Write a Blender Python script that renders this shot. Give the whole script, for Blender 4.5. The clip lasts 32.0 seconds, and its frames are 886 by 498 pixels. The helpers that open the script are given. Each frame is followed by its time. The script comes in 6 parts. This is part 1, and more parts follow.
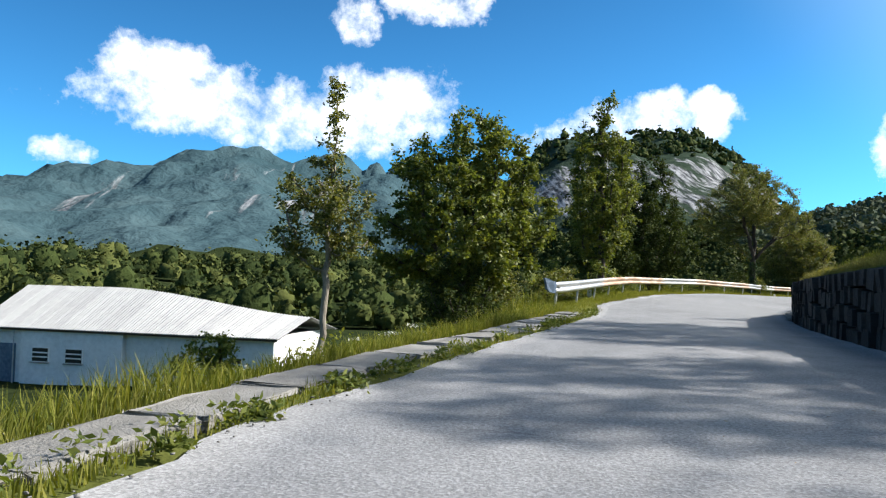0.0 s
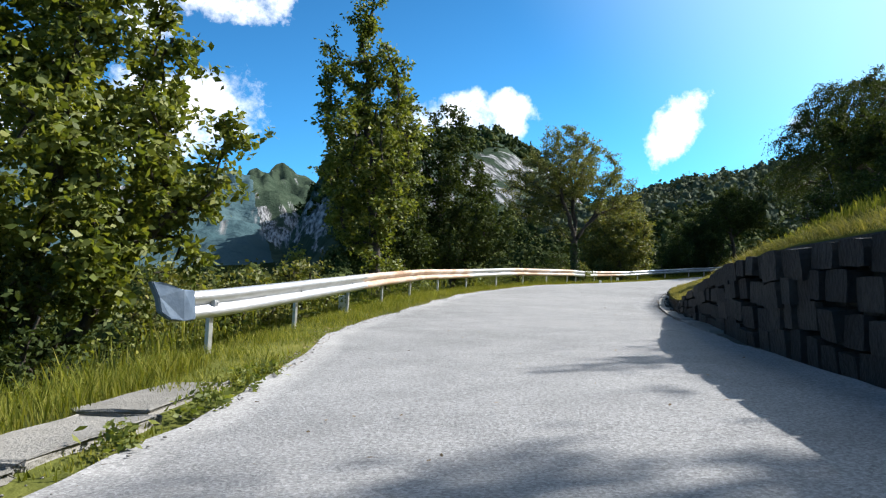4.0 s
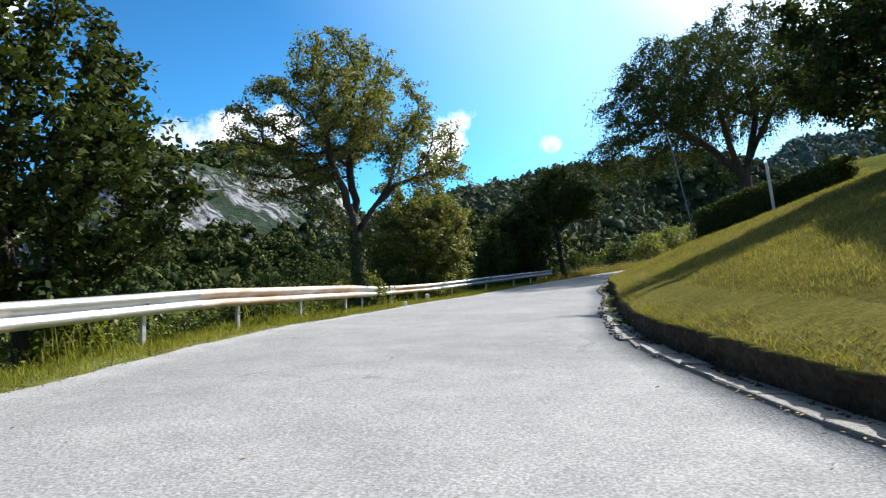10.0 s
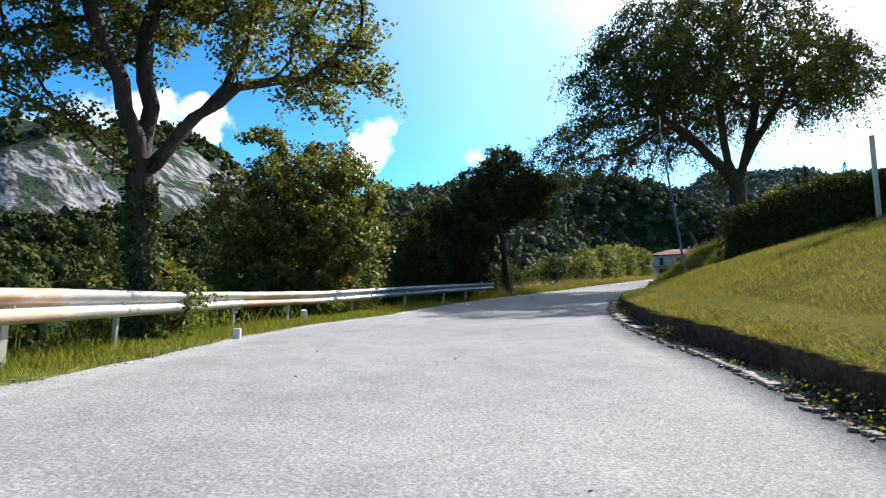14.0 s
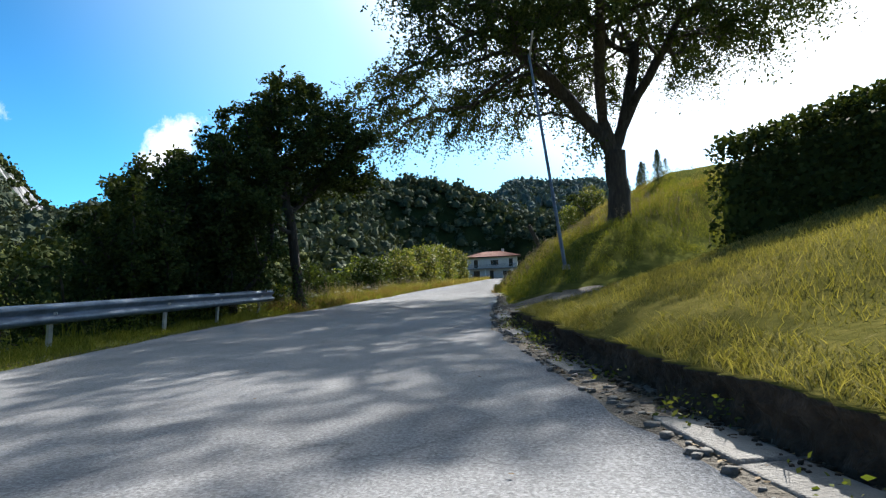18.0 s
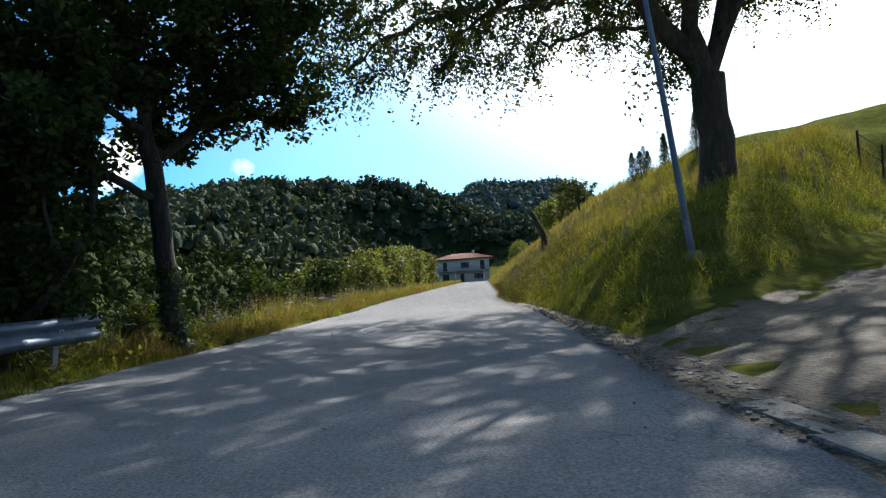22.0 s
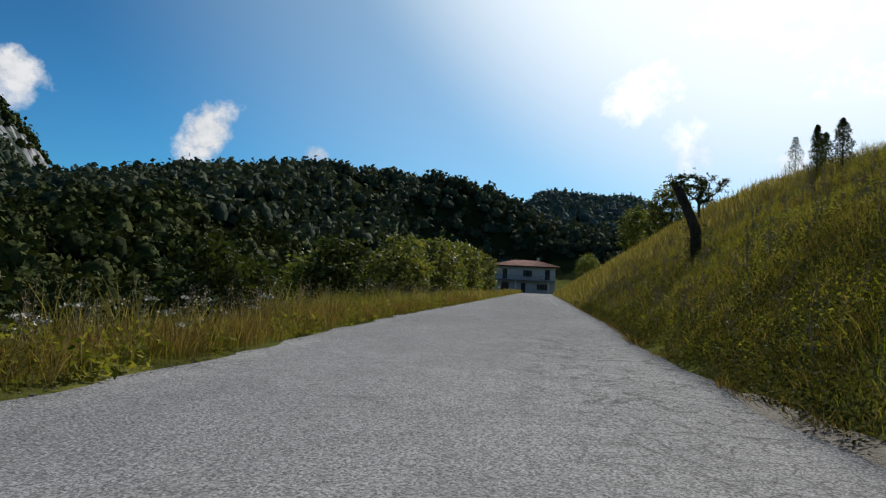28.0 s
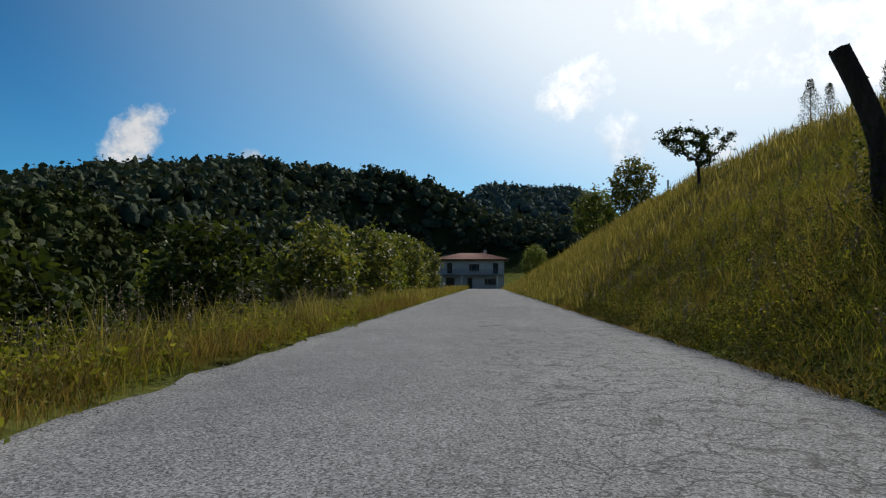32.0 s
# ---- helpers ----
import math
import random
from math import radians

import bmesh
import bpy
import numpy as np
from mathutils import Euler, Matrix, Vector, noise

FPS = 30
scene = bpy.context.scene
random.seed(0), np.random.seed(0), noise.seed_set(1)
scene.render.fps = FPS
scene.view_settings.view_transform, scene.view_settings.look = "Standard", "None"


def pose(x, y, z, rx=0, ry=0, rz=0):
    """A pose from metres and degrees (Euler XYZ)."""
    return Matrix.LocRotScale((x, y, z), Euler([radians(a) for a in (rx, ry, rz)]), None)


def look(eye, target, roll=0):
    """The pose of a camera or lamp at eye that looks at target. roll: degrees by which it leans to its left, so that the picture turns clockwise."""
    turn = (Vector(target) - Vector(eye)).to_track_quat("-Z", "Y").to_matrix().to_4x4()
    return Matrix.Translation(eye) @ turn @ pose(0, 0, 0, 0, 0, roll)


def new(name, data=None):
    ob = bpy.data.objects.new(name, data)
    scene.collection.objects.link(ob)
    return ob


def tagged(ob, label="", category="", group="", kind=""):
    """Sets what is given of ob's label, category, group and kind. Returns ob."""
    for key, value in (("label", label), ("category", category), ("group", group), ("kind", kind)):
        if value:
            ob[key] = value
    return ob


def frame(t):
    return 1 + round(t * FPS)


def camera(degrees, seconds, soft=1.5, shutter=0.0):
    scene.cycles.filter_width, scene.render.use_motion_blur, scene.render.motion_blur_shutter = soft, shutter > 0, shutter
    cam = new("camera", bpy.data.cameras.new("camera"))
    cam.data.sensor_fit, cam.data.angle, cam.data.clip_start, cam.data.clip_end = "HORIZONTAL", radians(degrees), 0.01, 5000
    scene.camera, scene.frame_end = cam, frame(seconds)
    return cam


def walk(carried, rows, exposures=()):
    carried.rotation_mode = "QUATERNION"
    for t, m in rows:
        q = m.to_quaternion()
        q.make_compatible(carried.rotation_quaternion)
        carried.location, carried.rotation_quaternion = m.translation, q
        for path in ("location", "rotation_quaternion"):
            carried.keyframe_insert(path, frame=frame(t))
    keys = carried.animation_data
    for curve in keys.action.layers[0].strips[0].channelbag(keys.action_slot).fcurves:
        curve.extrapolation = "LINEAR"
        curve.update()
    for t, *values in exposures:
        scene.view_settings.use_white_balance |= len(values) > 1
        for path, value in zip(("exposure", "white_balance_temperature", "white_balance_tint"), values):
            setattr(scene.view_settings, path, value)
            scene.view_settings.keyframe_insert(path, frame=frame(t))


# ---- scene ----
cam = camera(65.20, 32.0, soft=1.25)
PATH = [
    (0.0, pose(0.00, 0.00, 0.955, 92.40, -1.30, -0.05)),
    (0.5, pose(0.55, 1.82, 0.949, 92.16, 5.24, -6.71)),
    (1.0, pose(1.14, 3.60, 0.947, 91.66, 8.91, -16.68)),
    (1.5, pose(1.60, 5.30, 0.942, 92.18, 4.61, -21.01)),
    (2.0, pose(2.08, 6.85, 0.944, 92.27, 1.95, -15.21)),
    (2.5, pose(2.63, 8.27, 0.961, 92.10, 4.10, -24.70)),
    (4.5, pose(4.99, 14.47, 0.938, 92.35, 2.23, -13.20)),
    (5.0, pose(5.76, 16.02, 0.964, 91.84, 8.07, -27.49)),
    (5.5, pose(6.49, 17.57, 0.950, 92.13, 4.52, -28.30)),
    (6.0, pose(7.23, 19.17, 0.934, 92.21, 1.66, -24.54)),
    (6.5, pose(7.97, 20.58, 0.930, 92.29, 3.93, -26.89)),
    (7.0, pose(8.70, 21.97, 0.929, 91.97, 2.81, -26.03)),
    (7.5, pose(9.36, 23.47, 0.960, 91.99, 1.41, -27.60)),
    (8.0, pose(10.06, 25.11, 0.937, 92.25, 0.20, -18.44)),
    (8.5, pose(10.77, 26.74, 0.948, 92.19, 3.29, -23.03)),
    (9.0, pose(11.52, 28.18, 0.942, 91.92, 7.0, -23.26)),
    (9.5, pose(12.07, 29.55, 0.960, 92.13, 7.6, -30.23)),
    (10.0, pose(12.90, 30.94, 0.959, 92.45, 6.1, -32.94)),
    (10.5, pose(13.73, 32.34, 0.930, 92.28, 3.0, -28.08)),
    (11.0, pose(14.59, 33.72, 0.943, 92.78, 5.6, -34.03)),
    (11.5, pose(15.47, 35.07, 0.932, 92.90, 5.5, -34.03)),
    (12.0, pose(16.37, 36.43, 0.963, 92.90, 4.6, -37.85)),
    (12.5, pose(17.28, 37.72, 0.958, 92.99, 4.9, -40.48)),
    (13.0, pose(18.23, 38.94, 0.970, 92.44, 2.3, -37.83)),
    (13.5, pose(19.15, 40.16, 0.993, 92.60, 2.40, -39.06)),
    (15.5, pose(24.28, 44.34, 0.957, 92.22, 1.33, -40.92)),
    (16.0, pose(25.48, 45.63, 0.976, 92.24, 2.14, -36.27)),
    (16.5, pose(26.71, 46.98, 0.981, 92.28, 2.87, -38.35)),
    (17.0, pose(27.91, 48.20, 0.970, 91.84, 6.66, -47.65)),
    (17.5, pose(29.16, 49.27, 0.933, 92.23, 4.20, -47.68)),
    (18.0, pose(30.39, 50.33, 0.913, 92.34, 2.71, -55.48)),
    (18.5, pose(31.56, 51.37, 0.933, 92.25, -1.04, -46.36)),
    (19.0, pose(32.75, 52.39, 0.941, 92.71, 1.69, -49.21)),
    (19.5, pose(33.91, 53.35, 0.949, 92.92, 3.08, -54.10)),
    (20.0, pose(35.04, 54.22, 0.957, 92.58, 1.85, -54.17)),
    (20.5, pose(36.09, 55.05, 0.945, 92.72, -1.01, -56.68)),
    (21.0, pose(37.21, 55.87, 0.962, 92.25, -3.56, -45.70)),
    (21.5, pose(38.33, 56.78, 0.953, 92.95, 1.34, -53.06)),
    (22.0, pose(39.44, 57.68, 0.943, 92.53, 3.92, -58.54)),
    (22.5, pose(40.57, 58.42, 0.942, 92.64, -1.61, -58.25)),
    (23.0, pose(41.64, 59.06, 0.948, 92.69, -0.26, -55.55)),
    (23.5, pose(42.60, 59.75, 0.950, 92.42, -3.21, -52.55)),
    (24.0, pose(43.57, 60.54, 0.936, 92.82, -1.15, -54.71)),
    (24.5, pose(44.65, 61.51, 0.915, 92.92, 1.15, -53.52)),
    (25.0, pose(45.93, 62.50, 0.945, 92.86, 2.73, -63.48)),
    (25.5, pose(47.30, 63.29, 0.943, 93.32, 1.89, -69.50)),
    (27.5, pose(52.72, 65.90, 0.952, 93.11, -1.57, -57.54)),
    (28.0, pose(54.02, 66.78, 0.960, 92.91, -2.73, -53.81)),
    (28.5, pose(55.29, 67.77, 0.950, 92.86, -2.07, -54.18)),
    (29.0, pose(56.57, 68.75, 0.944, 92.65, 0.62, -51.71)),
    (29.5, pose(57.89, 69.61, 0.948, 92.59, 1.24, -58.83)),
    (30.0, pose(59.22, 70.39, 0.963, 92.33, -1.45, -54.30)),
    (30.5, pose(60.54, 71.29, 0.943, 92.88, 1.33, -57.55)),
    (31.0, pose(61.83, 72.15, 0.949, 92.83, -0.40, -59.09)),
    (31.5, pose(63.12, 72.88, 0.957, 92.63, -0.40, -57.80)),
    (32.0, pose(64.42, 73.54, 0.957, 92.84, -0.16, -58.50)),
]
walk(cam, PATH, [(0.0, 0.92), (2.5, 0.95), (5.0, 1.02), (13.0, 1.05), (17.0, 1.0), (19.0, 0.92), (22.0, 0.8), (25.0, 0.45), (28.0, -0.25), (32.0, -0.4)])

# ---- world, sun, exposure ----
SUN_AZ, SUN_EL = 84.0, 38.0          # degrees to the right of +y, and up


def sky():
    w = bpy.data.worlds.new("sky")
    scene.world = w
    w.use_nodes = True
    nt = w.node_tree
    nt.nodes.clear()
    out = nt.nodes.new("ShaderNodeOutputWorld")
    bg = nt.nodes.new("ShaderNodeBackground")
    st = nt.nodes.new("ShaderNodeTexSky")
    st.sky_type = "NISHITA"
    st.sun_disc = False
    st.sun_elevation, st.sun_rotation = radians(SUN_EL), radians(SUN_AZ)
    st.altitude, st.air_density, st.dust_density, st.ozone_density = 600, 1.0, 1.3, 2.5
    tc = nt.nodes.new("ShaderNodeTexCoord")

    def math_node(op, a, b=None, c=None, clamp=False):
        n = nt.nodes.new("ShaderNodeMath")
        n.operation, n.use_clamp = op, clamp
        for k, v in enumerate((a, b, c)):
            if v is None:
                continue
            if isinstance(v, (int, float)):
                n.inputs[k].default_value = v
            else:
                nt.links.new(v, n.inputs[k])
        return n.outputs[0]

    def dot(vec):
        n = nt.nodes.new("ShaderNodeVectorMath")
        n.operation = "DOT_PRODUCT"
        nt.links.new(tc.outputs["Generated"], n.inputs[0])
        n.inputs[1].default_value = vec
        return n.outputs["Value"]

    puff = nt.nodes.new("ShaderNodeTexNoise")
    puff.inputs["Scale"].default_value, puff.inputs["Detail"].default_value, puff.inputs["Roughness"].default_value = 15.0, 10.0, 0.66
    nt.links.new(tc.outputs["Generated"], puff.inputs["Vector"])
    bump = math_node("MULTIPLY_ADD", puff.outputs["Fac"], 4.6, -2.35)
    total = None
    # clouds: azimuth, elevation, half width, half height (degrees), tilt
    for az, el, hw, hh, tilt, k in CLOUDS:
        a, e = radians(az), radians(el)
        d = Vector((math.sin(a) * math.cos(e), math.cos(a) * math.cos(e), math.sin(e)))
        right = Vector((math.cos(a), -math.sin(a), 0))
        up = right.cross(d)
        c, s = math.cos(radians(tilt)), math.sin(radians(tilt))
        r2, u2 = right * c + up * s, up * c - right * s
        u = math_node("MULTIPLY", dot(r2), 1 / math.tan(radians(hw)))
        v = math_node("MULTIPLY", dot(u2), 1 / math.tan(radians(hh)))
        rr = math_node("ADD", math_node("MULTIPLY", u, u), math_node("MULTIPLY", v, v))
        front = math_node("GREATER_THAN", dot(d), 0.0)
        f = math_node("ADD", math_node("SUBTRACT", 1.0, rr), bump)
        f = math_node("MULTIPLY", math_node("MULTIPLY", f, k, clamp=True), front, clamp=True)
        total = f if total is None else math_node("MAXIMUM", total, f)
    # thin bright veil in the sun's half of the sky
    a, e = radians(SUN_AZ), radians(SUN_EL)
    near = dot((math.sin(a) * math.cos(e), math.cos(a) * math.cos(e), math.sin(e)))

    def rise(lo, hi):
        v = math_node("MULTIPLY_ADD", near, 1 / (hi - lo), -lo / (hi - lo), clamp=True)
        return math_node("MULTIPLY", math_node("MULTIPLY", v, v), math_node("MULTIPLY_ADD", v, -2.0, 3.0), clamp=True)
    veil = rise(0.80, 0.95)
    total = math_node("MULTIPLY", total, 1.0, clamp=True)
    shade = nt.nodes.new("ShaderNodeMix")
    shade.data_type = "RGBA"
    shade.inputs[6].default_value = (7.2, 8.6, 10.6, 1)
    shade.inputs[7].default_value = (17.0, 17.2, 17.6, 1)
    nt.links.new(math_node("MULTIPLY_ADD", puff.outputs["Fac"], 3.2, -1.0, clamp=True), shade.inputs[0])
    mix = nt.nodes.new("ShaderNodeMix")
    mix.data_type = "RGBA"
    tint = nt.nodes.new("ShaderNodeMix")
    tint.data_type, tint.blend_type = "RGBA", "MULTIPLY"
    tint.inputs[0].default_value = 1.0
    tint.inputs[7].default_value = (0.31, 0.97, 1.38, 1)
    nt.links.new(st.outputs[0], tint.inputs[6])
    nt.links.new(total, mix.inputs[0])
    upness = nt.nodes.new("ShaderNodeSeparateXYZ")
    nt.links.new(tc.outputs["Generated"], upness.inputs[0])
    haze = nt.nodes.new("ShaderNodeMapRange")
    haze.inputs[1].default_value, haze.inputs[2].default_value, haze.inputs[3].default_value, haze.inputs[4].default_value = 0.05, 0.75, 1.65, 0.5
    nt.links.new(upness.outputs[2], haze.inputs[0])
    fade = nt.nodes.new("ShaderNodeVectorMath")
    fade.operation = "SCALE"
    nt.links.new(tint.outputs[2], fade.inputs[0])
    nt.links.new(haze.outputs[0], fade.inputs["Scale"])
    lit = nt.nodes.new("ShaderNodeVectorMath")
    lit.operation = "SCALE"
    nt.links.new(shade.outputs[2], lit.inputs[0])
    nt.links.new(math_node("MULTIPLY_ADD", veil, 0.9, 1.0), lit.inputs["Scale"])
    nt.links.new(lit.outputs[0], mix.inputs[7])
    glare = nt.nodes.new("ShaderNodeMix")
    glare.data_type = "RGBA"
    nt.links.new(veil, glare.inputs[0])
    pale = nt.nodes.new("ShaderNodeMix")
    pale.data_type = "RGBA"
    nt.links.new(math_node("MULTIPLY", rise(0.55, 0.92), 0.42), pale.inputs[0])
    nt.links.new(fade.outputs[0], pale.inputs[6])
    pale.inputs[7].default_value = (14.0, 18.5, 22.0, 1)
    nt.links.new(pale.outputs[2], glare.inputs[6])
    glare.inputs[7].default_value = (21.0, 22.6, 24.0, 1)
    nt.links.new(glare.outputs[2], mix.inputs[6])
    nt.links.new(mix.outputs[2], bg.inputs[0])
    bg.inputs[1].default_value = 0.055
    nt.links.new(bg.outputs[0], out.inputs[0])


CLOUDS = [
    (-15.5, 12.8, 13.5, 3.0, -3, 0.8), (-23, 14.6, 5, 3.0, 0, 0.8), (-6, 13.6, 7, 3.8, 8, 0.8),
    (14.5, 12.2, 7.6, 2.6, 6, 0.8), (11, 11, 5, 2.4, 0, 0.8), (21, 13.4, 1.8, 1.6, 0, 0.95), (34.2, 10.8, 1.9, 3.1, -28, 0.95), (42.8, 9.9, 1.1, 0.9, 0, 0.95),
    (-8, 20.5, 2.0, 2.6, 40, 1.0), (-1, 22, 4, 1.8, 0, 0.9),
    (-29, 8.6, 2.2, 1.2, 0, 0.95), (69.5, 15.6, 3.6, 1.9, 24, 0.8), (73.5, 11.2, 2.6, 2.4, 0, 0.6), (80, 9.5, 3.2, 1.7, 20, 0.7), (79, 21, 5.5, 3.2, -10, 0.7), (88, 17, 6, 4, -10, 0.8), (-70, 20, 12, 6, 0, 1.6), (-120, 25, 16, 6, 0, 1.6),
    (170, 22, 14, 6, 0, 1.6),
]
sky()
sun = new("sun", bpy.data.lights.new("sun", "SUN"))
sun.data.energy, sun.data.angle, sun.data.color = 5.0, radians(0.53), (1.0, 0.96, 0.90)
_a, _e = radians(SUN_AZ), radians(SUN_EL)
sun.matrix_world = look((math.sin(_a) * math.cos(_e) * 90, math.cos(_a) * math.cos(_e) * 90, math.sin(_e) * 90), (0, 0, 0))


# ---- materials ----
def mat(name, cols, scale=6.0, rough=0.85, bump=0.3, bscale=None, metal=0.0, spec=0.3, big=0.35, bigscale=0.4, island=False, rnd=0.0, stretch=None):
    """A surface with grain and larger stains: cols is two or three colours mixed by noise."""
    m = bpy.data.materials.new(name)
    m.use_nodes = True
    nt = m.node_tree
    b = nt.nodes["Principled BSDF"]
    b.inputs["Roughness"].default_value, b.inputs["Metallic"].default_value = rough, metal
    b.inputs["Specular IOR Level"].default_value = spec
    geo = nt.nodes.new("ShaderNodeNewGeometry")
    src = geo.outputs["Position"]
    if stretch:
        mp = nt.nodes.new("ShaderNodeMapping")
        mp.inputs["Scale"].default_value = stretch
        nt.links.new(src, mp.inputs["Vector"])
        src = mp.outputs[0]
    n1 = nt.nodes.new("ShaderNodeTexNoise")
    n1.inputs["Scale"].default_value, n1.inputs["Detail"].default_value, n1.inputs["Roughness"].default_value = scale, 6, 0.6
    n2 = nt.nodes.new("ShaderNodeTexNoise")
    n2.inputs["Scale"].default_value, n2.inputs["Detail"].default_value = bigscale, 4
    nt.links.new(src, n1.inputs["Vector"])
    nt.links.new(src, n2.inputs["Vector"])
    fac = nt.nodes.new("ShaderNodeMix")
    fac.inputs[0].default_value = big
    nt.links.new(n1.outputs["Fac"], fac.inputs[2])
    nt.links.new(n2.outputs["Fac"], fac.inputs[3])
    f = fac.outputs[0]
    if island or rnd:
        r = geo.outputs["Random Per Island"]
        if not island:
            r = nt.nodes.new("ShaderNodeObjectInfo").outputs["Random"]
        mx = nt.nodes.new("ShaderNodeMix")
        mx.inputs[0].default_value = rnd or 0.5
        nt.links.new(f, mx.inputs[2])
        nt.links.new(r, mx.inputs[3])
        f = mx.outputs[0]
    ramp = nt.nodes.new("ShaderNodeValToRGB")
    el = ramp.color_ramp.elements
    lo, hi = (0.32, 0.68) if not (island or rnd) else (0.22, 0.78)
    el[0].position, el[0].color = lo, (*cols[0], 1)
    el[1].position, el[1].color = hi, (*cols[-1], 1)
    if len(cols) == 3:
        e = el.new(0.5)
        e.color = (*cols[1], 1)
    nt.links.new(f, ramp.inputs[0])
    nt.links.new(ramp.outputs[0], b.inputs["Base Color"])
    if bump:
        bn = nt.nodes.new("ShaderNodeTexNoise")
        bn.inputs["Scale"].default_value, bn.inputs["Detail"].default_value = bscale or scale * 3, 5
        nt.links.new(src, bn.inputs["Vector"])
        bp = nt.nodes.new("ShaderNodeBump")
        bp.inputs["Strength"].default_value, bp.inputs["Distance"].default_value = bump, max(0.05, 0.4 / (bscale or scale * 3))
        nt.links.new(bn.outputs["Fac"], bp.inputs["Height"])
        nt.links.new(bp.outputs[0], b.inputs["Normal"])
    return m


def leaf_mat(name, dark, mid, light, through_light=0.35, rough=0.55, bump=0, scale=0.9, spec=0.25):
    """Leaves: colour varies leaf by leaf and in larger patches, and light passes through."""
    m = mat(name, (dark, mid, light), scale=scale, rough=rough, bump=bump, bscale=1.3, big=0.5, bigscale=0.5, island=True, rnd=0.5, spec=spec)
    nt = m.node_tree
    b = nt.nodes["Principled BSDF"]
    col = b.inputs["Base Color"].links[0].from_socket
    tr = nt.nodes.new("ShaderNodeBsdfTranslucent")
    tint = nt.nodes.new("ShaderNodeMix")
    tint.data_type, tint.blend_type = "RGBA", "MULTIPLY"
    tint.inputs[0].default_value, tint.inputs[7].default_value = 1.0, (1.5, 1.45, 0.55, 1)
    nt.links.new(col, tint.inputs[6])
    nt.links.new(tint.outputs[2], tr.inputs["Color"])
    mx = nt.nodes.new("ShaderNodeMixShader")
    mx.inputs[0].default_value = through_light
    nt.links.new(b.outputs[0], mx.inputs[1])
    nt.links.new(tr.outputs[0], mx.inputs[2])
    nt.links.new(mx.outputs[0], nt.nodes["Material Output"].inputs["Surface"])
    return m


def asphalt_mat():
    """Old pale asphalt: stone chippings, worn lighter lanes, patches and fine cracks."""
    m = mat("asphalt", ((0.170, 0.172, 0.178), (0.218, 0.220, 0.226), (0.266, 0.268, 0.273)), scale=1.4, rough=0.9, bump=0, big=0.5, bigscale=0.22, spec=0.2)
    nt = m.node_tree
    b = nt.nodes["Principled BSDF"]
    base = b.inputs["Base Color"].links[0].from_socket
    geo = nt.nodes.new("ShaderNodeNewGeometry")
    vor = nt.nodes.new("ShaderNodeTexVoronoi")
    vor.inputs["Scale"].default_value = 74
    nt.links.new(geo.outputs["Position"], vor.inputs["Vector"])
    grit = nt.nodes.new("ShaderNodeTexNoise")
    grit.inputs["Scale"].default_value, grit.inputs["Detail"].default_value = 38, 3
    nt.links.new(geo.outputs["Position"], grit.inputs["Vector"])
    sep = nt.nodes.new("ShaderNodeSeparateColor")
    nt.links.new(vor.outputs["Color"], sep.inputs[0])
    r0_ = nt.nodes.new("ShaderNodeSeparateXYZ")
    nt.links.new(geo.outputs["Position"], r0_.inputs[0])
    lo_ = nt.nodes.new("ShaderNodeMapRange")
    lo_.inputs[1].default_value, lo_.inputs[2].default_value, lo_.inputs[3].default_value, lo_.inputs[4].default_value = 44.0, 62.0, 0.74, 0.32
    hi_ = nt.nodes.new("ShaderNodeMapRange")
    hi_.inputs[1].default_value, hi_.inputs[2].default_value, hi_.inputs[3].default_value, hi_.inputs[4].default_value = 44.0, 62.0, 1.26, 1.95
    r1 = nt.nodes.new("ShaderNodeMapRange")
    for k, n_ in ((3, lo_), (4, hi_)):
        nt.links.new(r0_.outputs[0], n_.inputs[0])
        nt.links.new(n_.outputs[0], r1.inputs[k])
    nt.links.new(sep.outputs[0], r1.inputs[0])
    r2 = nt.nodes.new("ShaderNodeMapRange")
    r2.inputs[1].default_value, r2.inputs[2].default_value, r2.inputs[3].default_value, r2.inputs[4].default_value = 0.3, 0.7, 0.8, 1.2
    nt.links.new(grit.outputs["Fac"], r2.inputs[0])
    mu = nt.nodes.new("ShaderNodeMath")
    mu.operation = "MULTIPLY"
    nt.links.new(r1.outputs[0], mu.inputs[0])
    nt.links.new(r2.outputs[0], mu.inputs[1])
    # cracks: thin lines between large warped cells, only where a slow noise is high
    warp = nt.nodes.new("ShaderNodeTexNoise")
    warp.inputs["Scale"].default_value, warp.inputs["Detail"].default_value = 1.6, 5
    nt.links.new(geo.outputs["Position"], warp.inputs["Vector"])
    wv = nt.nodes.new("ShaderNodeVectorMath")
    wv.operation = "MULTIPLY_ADD"
    nt.links.new(warp.outputs["Color"], wv.inputs[0])
    wv.inputs[1].default_value = (1.3, 1.3, 0)
    nt.links.new(geo.outputs["Position"], wv.inputs[2])
    cr = nt.nodes.new("ShaderNodeTexVoronoi")
    cr.feature = "DISTANCE_TO_EDGE"
    cr.inputs["Scale"].default_value = 0.75
    nt.links.new(wv.outputs[0], cr.inputs["Vector"])
    c1 = nt.nodes.new("ShaderNodeMapRange")
    c1.inputs[1].default_value, c1.inputs[2].default_value, c1.inputs[3].default_value, c1.inputs[4].default_value = 0.0, 0.02, 1.0, 0.0
    nt.links.new(cr.outputs[0], c1.inputs[0])
    pn = nt.nodes.new("ShaderNodeTexNoise")
    pn.inputs["Scale"].default_value = 0.33
    nt.links.new(geo.outputs["Position"], pn.inputs["Vector"])
